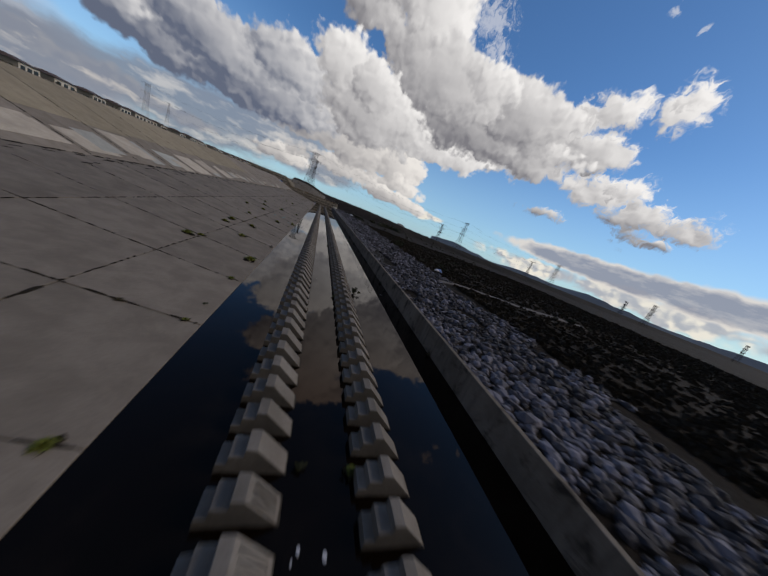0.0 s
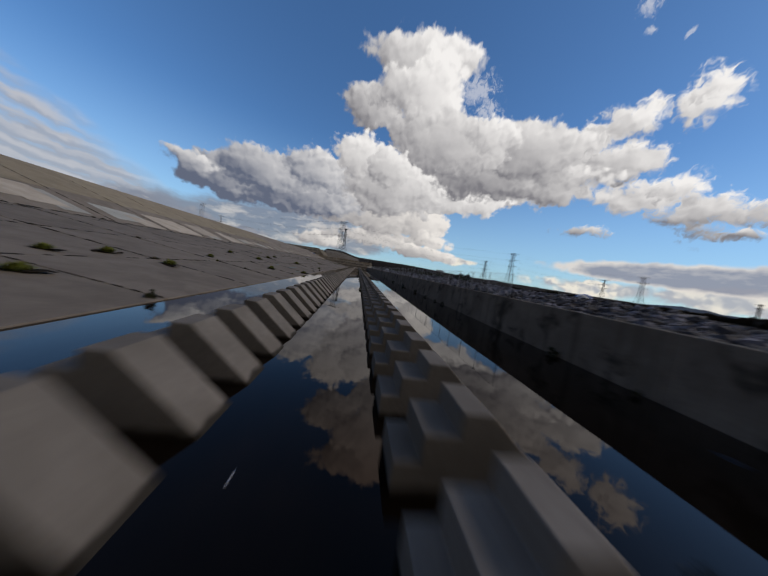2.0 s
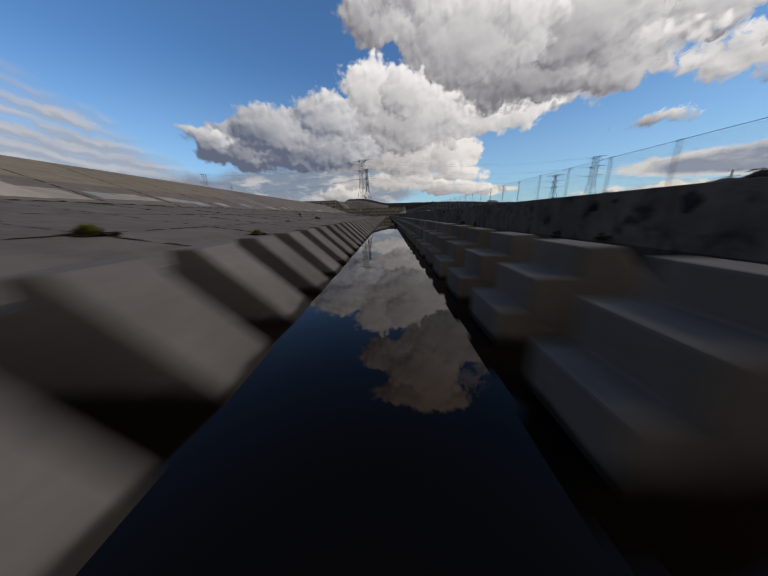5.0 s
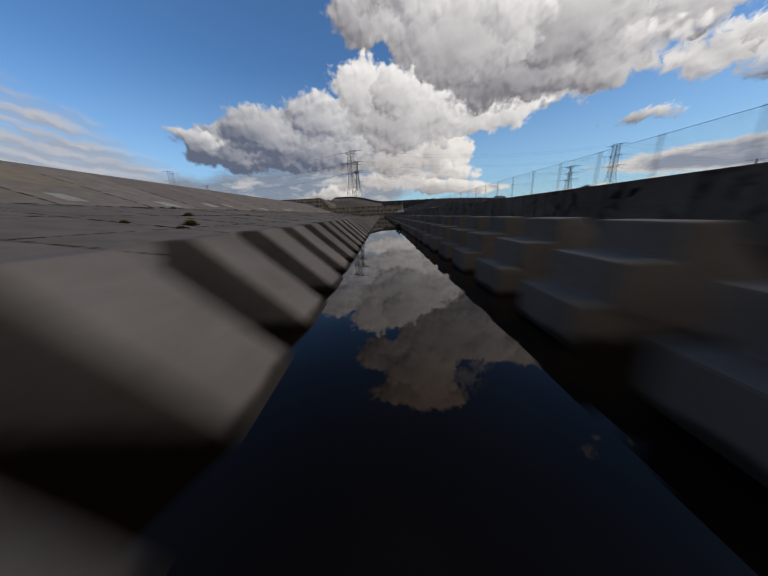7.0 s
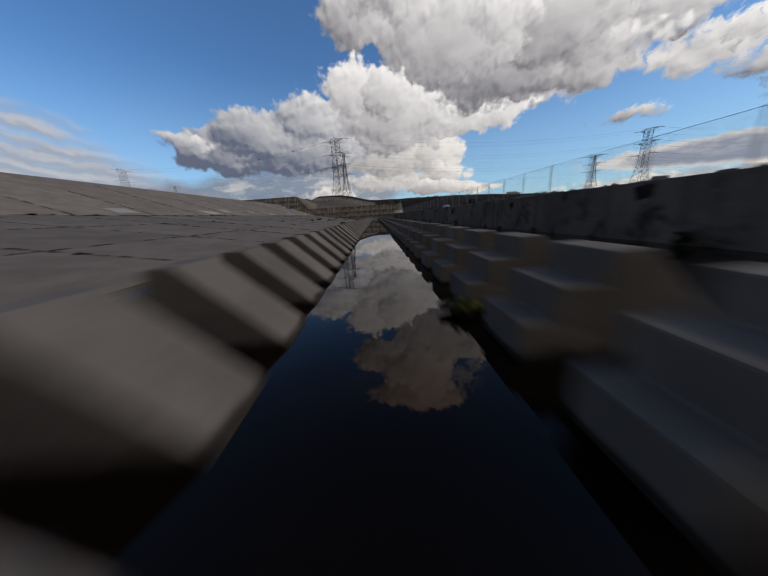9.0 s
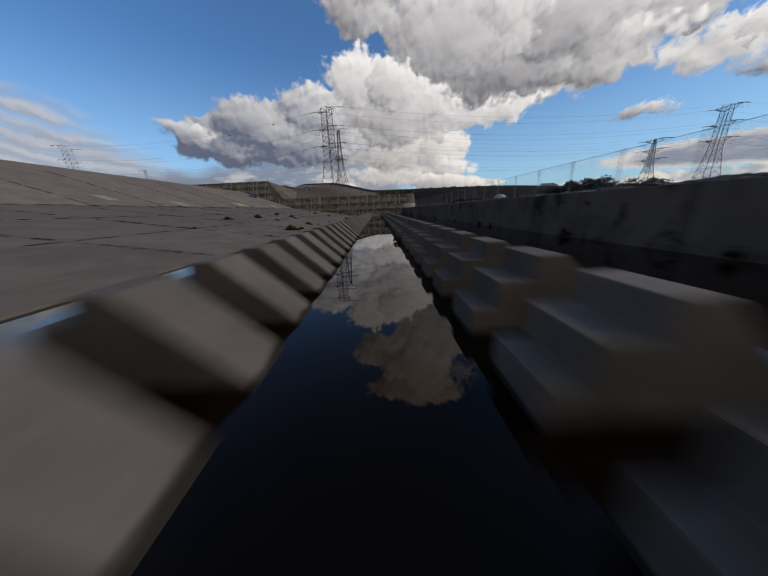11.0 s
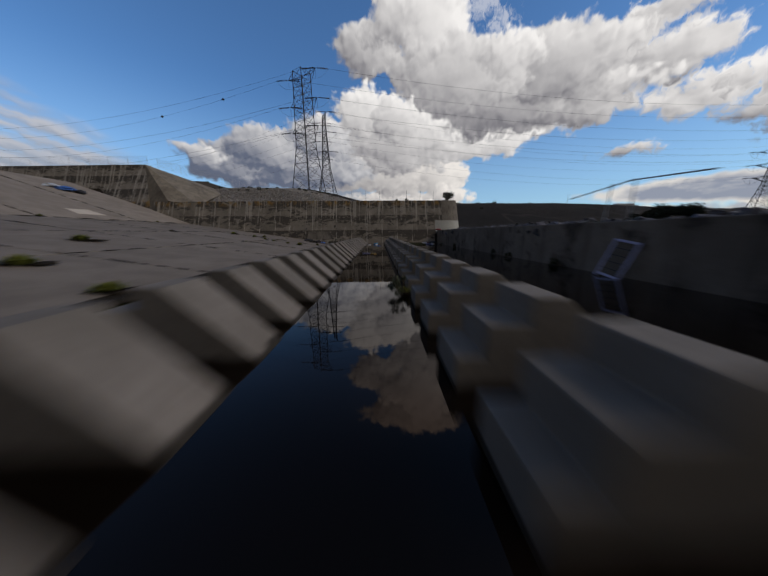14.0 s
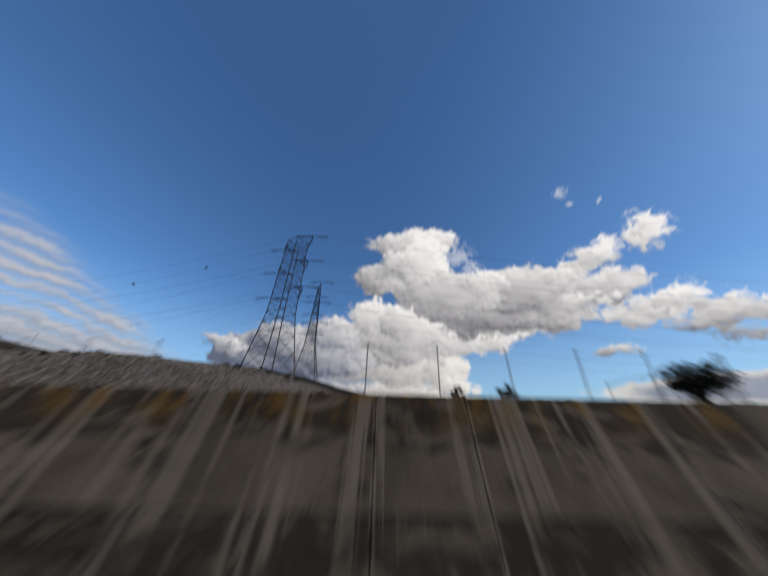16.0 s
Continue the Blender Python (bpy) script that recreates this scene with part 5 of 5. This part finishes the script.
def make_litter():
    rubbish("plastic_bag", "crumpled bright blue plastic bag floating by the drop wall", "bag", MAT_CYAN, (0.05, 319.6, 0.0), (0.38, 0.35, 0.4), 1)
    rubbish("plastic_bag", "crumpled white plastic bag floating on dark water", "bag", MAT_WHITE, (0.1, 318.9, 0.0), (0.25, 0.25, 0.2), 2)
    rubbish("plastic_bag", "crumpled white plastic bag floating on dark water", "bag", MAT_WHITE, (-1.05, 318.6, 0.0), (0.3, 0.25, 0.2), 3)
    rubbish("plastic_bag", "crumpled lilac plastic bag floating on dark water", "bag", MAT_LILAC, (0.62, 314.8, 0.0), (0.2, 0.3, 0.2), 4)
    rubbish("blanket", "soaked red cloth hanging on the corner of the channel wall", "cloth", MAT_RED, (11.4, 322.2, 2.42), (0.5, 0.45, 0.35), 5)
    rubbish("rubbish_sack", "black rubbish sack among driftwood on the floor edge", "sack", MAT_DARK, (-12.1, 321.6, floor_z(-12.1)), (0.8, 0.6, 0.55), 6)
    rubbish("rubbish_sack", "black rubbish sack among driftwood on the floor edge", "sack", MAT_DARK, (-10.6, 322.4, floor_z(-10.6)), (0.6, 0.6, 0.5), 7)
    rubbish("blanket", "dirty dark blanket lying on the floor edge", "cloth", MAT_SILT, (-10.9, 320.4, floor_z(-10.9)), (0.8, 0.6, 0.3), 8)
    rubbish("blanket", "soaked blue cloth among driftwood on the floor edge", "cloth", MAT_BLUE, (-9.6, 321.6, floor_z(-9.6)), (0.5, 0.5, 0.3), 9)
    rubbish("blanket", "soaked red cloth on the silt by the wall", "cloth", MAT_RED, (9.6, 321.3, 0.05), (0.6, 0.5, 0.3), 10)
    rubbish("plastic_bag", "crumpled white plastic bag on the silt by the wall", "bag", MAT_WHITE, (8.7, 320.4, 0.05), (0.5, 0.45, 0.35), 11)
    rubbish("plastic_bag", "crumpled lilac plastic bag on the silt by the wall", "bag", MAT_LILAC, (9.0, 319.2, 0.0), (0.6, 0.3, 0.3), 12)
    rubbish("rubbish_sack", "black rubbish sack on the silt by the wall", "sack", MAT_DARK, (10.2, 320.6, 0.05), (0.8, 0.7, 0.6), 13)
    rubbish("plastic_bag", "crumpled white plastic bag on the silt by the wall", "bag", MAT_WHITE, (9.9, 319.6, 0.0), (0.35, 0.3, 0.25), 14)
    rubbish("paper_sheet", "scrap of white paper afloat on dark water", "paper", MAT_STEEL, (9.5, 35.9, 0.0), (0.2, 0.3, 0.04), 16)
    rubbish("paper_sheet", "scrap of grey paper afloat on dark water", "paper", MAT_HAZE_PAPER_GREY, (-0.64, 34.8, 0.0), (0.05, 0.14, 0.03), 17)
    rubbish("blue_tarpaulin", "heap of blue tarpaulin and bedding at the top of the bank", "tarpaulin", MAT_BLUE, on_bank(15.2, 319.6, 0.0), (1.3, 1.0, 0.9), 31, "camp on the bank")
    rubbish("blanket", "heap of grey bedding at the top of the bank", "cloth", MAT_TENT, on_bank(16.6, 319.0, 0.0), (1.0, 0.8, 0.7), 32, "camp on the bank")
    rubbish("rubbish_sack", "dark sack at the top of the bank", "sack", MAT_DARK, on_bank(14.2, 320.8, 0.0), (0.8, 0.7, 0.8), 33, "camp on the bank")
    for x, y, s in ((-0.7, 5.2, 0.16), (0.2, 5.0, 0.2), (-0.9, 4.9, 0.1)):
        rubbish("paper_sheet", "scrap of grey paper afloat on dark water", "paper", MAT_HAZE_PAPER_GREY, (x, y, 0.0), (s * 0.5, s * 0.8, 0.04), 34, "scraps afloat")
    # driftwood
    for i in range(26):
        x, y = rng.uniform(-12.5, -5.2), rng.uniform(319.5, 323.4)
        z = max(0.02, floor_z(x)) if x < EDGE_X else 0.02
        bm = bmesh.new()
        l, a = rng.uniform(0.8, 2.6), rng.uniform(0, 3.14)
        p = Vector((0, 0, 0.06))
        for k in range(4):
            q = p + Vector((math.cos(a), math.sin(a), rng.uniform(-0.02, 0.22))) * l / 4
            add_bar(bm, p, q, 0.06 - 0.01 * k, 6, 0.05 - 0.01 * k)
            p, a = q, a + rng.uniform(-0.5, 0.5)
        ob = new("driftwood", mesh_of("driftwood", bm, MAT_BARK))
        ob.matrix_basis = pose(x, y, z)
        tagged(ob, "dark broken branch stranded by the drop wall", "branch", "driftwood")
    for i in range(7):
        bush(rng.uniform(-8.5, -4.6), rng.uniform(320.5, 323.2), 0.0, rng.uniform(0.8, 1.5), label="dark brush heap by the drop wall")
    # floating board
    board = thing("foam_board", "pale lilac foam board with a yellow end floating on water", "board", (-0.4, 300.3, 0.0), "litter by the drop wall", turn=-35)
    bm = bmesh.new()
    add_box(bm, -0.75, 0.22, -0.2, 0.2, -0.02, 0.06, bevel=0.02)
    part("sheet", bm, MAT_LILAC, board)
    bm = bmesh.new()
    add_box(bm, 0.23, 0.7, -0.2, 0.2, -0.02, 0.07, bevel=0.02)
    part("end", bm, MAT_ORANGE, board, "yellow foam end")
    # shelving frame leaning on the wall
    rack = thing("wire_rack", "pale lilac slatted rack leaning on the channel wall in water", "rack", (10.6, 285.9, 0.0), turn=0)
    tip = math.radians(17)
    m = Matrix.Rotation(tip, 4, "Y") @ pose(0, 0, 0, 8, 0, 0)
    for y in (0.0, 1.1):
        bm = bmesh.new()
        add_box(bm, -0.03, 0.03, y, y + 0.1, -0.15, 1.6, m, bevel=0.01, segments=1)
        part("side_rail", bm, MAT_RACK, rack)
    for z in (-0.05, 1.5):
        bm = bmesh.new()
        add_box(bm, -0.025, 0.025, 0.1, 1.1, z, z + 0.1, m, bevel=0.01, segments=1)
        part("cross_rail", bm, MAT_RACK, rack)
    for k in range(4):
        z = 0.28 + 0.31 * k
        bm = bmesh.new()
        add_box(bm, -0.012, 0.012, 0.1, 1.1, z, z + 0.03, m)
        part("slat", bm, MAT_STEEL, rack)
    # camps on the flats
    tent = thing("tent", "small pale dome tent pitched on the flats", "tent", (29.6, 275.0, ground_height(29.6, 275.0)))
    bm = bmesh.new()
    bmesh.ops.create_uvsphere(bm, u_segments=16, v_segments=10, radius=1.0, matrix=Matrix.Diagonal((1.7, 1.5, 1.35, 1)))
    bmesh.ops.delete(bm, geom=[v for v in bm.verts if v.co.z < -0.1], context="VERTS")
    for v in bm.verts:
        k = 0.5 + 0.5 * math.cos(4 * math.atan2(v.co.y, v.co.x))
        v.co.x, v.co.y = v.co.x * (0.86 + 0.14 * k), v.co.y * (0.86 + 0.14 * k)
    part("canopy", bm, MAT_TENT, tent)
    bm = bmesh.new()
    for s in (1, -1):
        last = None
        for k in range(13):
            a = math.pi * k / 12
            p = Vector((1.55 * math.cos(a) * 0.72, s * 1.35 * math.cos(a) * 0.72, 1.38 * math.sin(a)))
            if last is not None:
                add_bar(bm, last, p, 0.02, 6)
            last = p
    part("pole", bm, MAT_DARK, tent)
    camp = thing("tarpaulin_shelter", "low shelter of blue and white tarpaulin on the riprap", "shelter", (33.0, 63.6, ground_height(33, 63.6)))
    bm = bmesh.new()
    drape(bm, Matrix.Translation((0, 0, 0.3)) @ Matrix.Diagonal((1.2, 1.0, 0.9, 1)), 21, 0.3, 0.8)
    part("tarpaulin", bm, MAT_BLUE, camp)
    bm = bmesh.new()
    drape(bm, Matrix.Translation((-0.9, -0.6, 0.4)) @ Matrix.Diagonal((0.8, 0.7, 0.9, 1)), 22, 0.3, 0.7)
    part("sheet", bm, MAT_WHITE, camp, "white plastic sheet")
    # teal spray line on the floor slabs
    for y0, y1, x0, x1 in ((80.6, 86.8, -12.5, -12.1), (79.0, 81.6, -14.5, -14.2), (77.5, 78.3, -10.4, -9.4)):
        bm = bmesh.new()
        pts = [(x0, y0), (x1, y0 + 0.25), (x1 + 0.05, y1), (x0 + 0.05, y1)]
        lo = [bm.verts.new((x, y, floor_z(x) + 0.014)) for x, y in pts]
        hi = [bm.verts.new((x, y, floor_z(x) + 0.019)) for x, y in pts]
        bm.faces.new(hi), bm.faces.new(lo[::-1])
        for k in range(4):
            bm.faces.new((lo[k], lo[(k + 1) % 4], hi[(k + 1) % 4], hi[k]))
        part("spray_mark", bm, MAT_PAINT_TEAL, floor_west, "faded teal spray paint")


make_litter()

# ---- the dam's crest and the far edge ----
def make_truck(x, y, z, l, turn=90):
    t = thing("truck", "white box truck on the crest road of the dam", "truck", (x, y, z), "vehicles on the dam", turn=turn)
    bm = bmesh.new()
    add_box(bm, -1.25, 1.25, 0, l, 1.1, 3.9, bevel=0.06)
    part("box_body", bm, MAT_WHITE, t)
    bm = bmesh.new()
    add_box(bm, -1.2, 1.2, l + 0.3, l + 2.6, 0.6, 3.1, bevel=0.2)
    cab = part("cab", bm, MAT_TENT, t)
    bm = bmesh.new()
    add_box(bm, -1.1, 1.1, l + 2.58, l + 2.64, 1.8, 2.8)
    part("windscreen", bm, MAT_WINDOW, cab)
    bm = bmesh.new()
    add_box(bm, -0.5, 0.5, 0.3, l + 2.3, 0.55, 1.08)
    part("chassis", bm, MAT_DARK, t)
    for wy in (1.2, 2.4, l + 1.3):
        for sx in (-1.05, 1.05):
            bm = bmesh.new()
            add_bar(bm, (sx - 0.15, wy, 0.5), (sx + 0.15, wy, 0.5), 0.5, 18)
            wheel = part("wheel", bm, MAT_TYRE, t)
            bm = bmesh.new()
            add_bar(bm, (sx - 0.17, wy, 0.5), (sx + 0.17, wy, 0.5), 0.26, 12)
            part("rim", bm, MAT_POST, wheel)


def make_crest():
    make_truck(121.0, 406.0, ground_height(121, 406) - 0.02, 9.0, -90)
    pole = thing("light_pole", "thin steel pole with a bracket on the dam", "pole", (91.0, 399.0, ground_height(91, 399)))
    bm = bmesh.new()
    add_bar(bm, (0, 0, 0), (0, 0, 4.5), 0.09, 8, 0.05)
    part("mast", bm, MAT_POST, pole)
    bm = bmesh.new()
    add_bar(bm, (0, 0, 4.2), (0.9, 0, 4.35), 0.05, 6)
    add_box(bm, 0.6, 1.2, -0.12, 0.12, 4.3, 4.42, bevel=0.03)
    part("lamp_head", bm, MAT_POST, pole)
    # tree and shrubs on the crest of the drop wall
    y = weir_y(WEIR_H) + 1.3
    for x, s in ((4.4, 0.42), (6.2, 0.5)):
        bush(x, y, WEIR_H, s * 1.6, 0, "small dark bush on the crest of the drop wall", "bushes on the drop wall")
    tree = thing("small_tree", "small round dark tree at the corner of the drop wall", "tree", (14.9, y + 0.8, WEIR_H + 0.1))
    bm = bmesh.new()
    add_bar(bm, (0, 0, 0), (0.05, 0, 0.9), 0.11, 8, 0.08)
    for a in range(5):
        add_bar(bm, (0.05, 0, 0.6), (math.cos(a * 1.26) * 0.6, math.sin(a * 1.26) * 0.6, 1.5), 0.05, 6, 0.02)
    part("trunk", bm, MAT_BARK, tree)
    bm = bmesh.new()
    leaf_cloud(bm, (0, 0, 0.95), (1.1, 1.1, 0.95), 4800, 0.08, 77)
    part("crown", bm, MAT_TREE, tree)


make_crest()


def make_house(x, y, z, w, d, h, turn):
    house = thing("house", "pale stucco house with a low tiled roof beyond the bank", "house", (x, y, z), "houses beyond the bank", turn=turn)
    bm = bmesh.new()
    add_box(bm, -w / 2, w / 2, -d / 2, d / 2, 0, h)
    part("wall", bm, MAT_STUCCO, house)
    bm = bmesh.new()
    e = 0.5
    v = [bm.verts.new(p) for p in ((-w / 2 - e, -d / 2 - e, h), (w / 2 + e, -d / 2 - e, h), (w / 2 + e, d / 2 + e, h), (-w / 2 - e, d / 2 + e, h), (-w / 4, 0, h + 0.9), (w / 4, 0, h + 0.9))]
    for f in ((0, 1, 5, 4), (2, 3, 4, 5), (1, 2, 5), (3, 0, 4), (3, 2, 1, 0)):
        bm.faces.new([v[i] for i in f])
    part("roof", bm, MAT_ROOF, house)
    for k in (-0.3, 0.0, 0.3):
        bm = bmesh.new()
        add_box(bm, k * w - 0.6, k * w + 0.6, -d / 2 - 0.05, -d / 2 + 0.02, h * 0.35, h * 0.75)
        part("window", bm, MAT_WINDOW, house)


def make_west_edge():
    y = -10.0
    while y < 330:
        x = rng.uniform(-90, -86)
        make_house(x, y, 11.4, rng.uniform(5.5, 8), rng.uniform(7, 8.5), rng.uniform(2.3, 2.7), 90 + rng.uniform(-4, 4))
        y += rng.uniform(9.5, 12.5)
    shapes = []
    for seed in (51, 52, 53):
        bm = bmesh.new()
        leaf_cloud(bm, (0, 0, 4.2), (2.4, 2.4, 2.3), 1500, 0.3, seed)
        crown = mesh_of("crown", bm, MAT_TREE)
        bm = bmesh.new()
        add_bar(bm, (0, 0, -0.2), (0.1, 0, 3.0), 0.24, 8, 0.15)
        q = random.Random(seed)
        for _ in range(6):
            a = q.uniform(0, 6.28)
            add_bar(bm, (0.1, 0, q.uniform(2.0, 3.0)), (math.cos(a) * 1.5, math.sin(a) * 1.5, q.uniform(3.6, 5.2)), 0.1, 6, 0.03)
        shapes.append((crown, mesh_of("trunk", bm, MAT_BARK)))
    for _ in range(60):
        x, y = rng.uniform(-125, -98), rng.uniform(-20, 330)
        t = thing("tree", "dark garden tree beyond the bank", "tree", (x, y, 11.4), "trees beyond the bank", turn=rng.uniform(0, 360))
        s = rng.uniform(0.4, 0.68)
        t.scale = (s, s, s)
        crown, trunk = rng.choice(shapes)
        part_at("crown", crown, t), part_at("trunk", trunk, t)
    # hills along the eastern horizon, distance haze put into their blue colour
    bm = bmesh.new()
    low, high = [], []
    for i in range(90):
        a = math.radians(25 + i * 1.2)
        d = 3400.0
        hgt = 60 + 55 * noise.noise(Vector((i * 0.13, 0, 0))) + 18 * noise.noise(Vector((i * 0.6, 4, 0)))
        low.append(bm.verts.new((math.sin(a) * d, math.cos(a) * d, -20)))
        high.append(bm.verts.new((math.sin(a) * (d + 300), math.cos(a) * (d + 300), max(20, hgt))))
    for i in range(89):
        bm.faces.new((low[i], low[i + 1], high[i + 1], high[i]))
    tagged(new("backdrop", mesh_of("backdrop", bm, MAT_HILL)), "low hills on the horizon in painted blue haze", "hills", kind="structure")


make_west_edge()
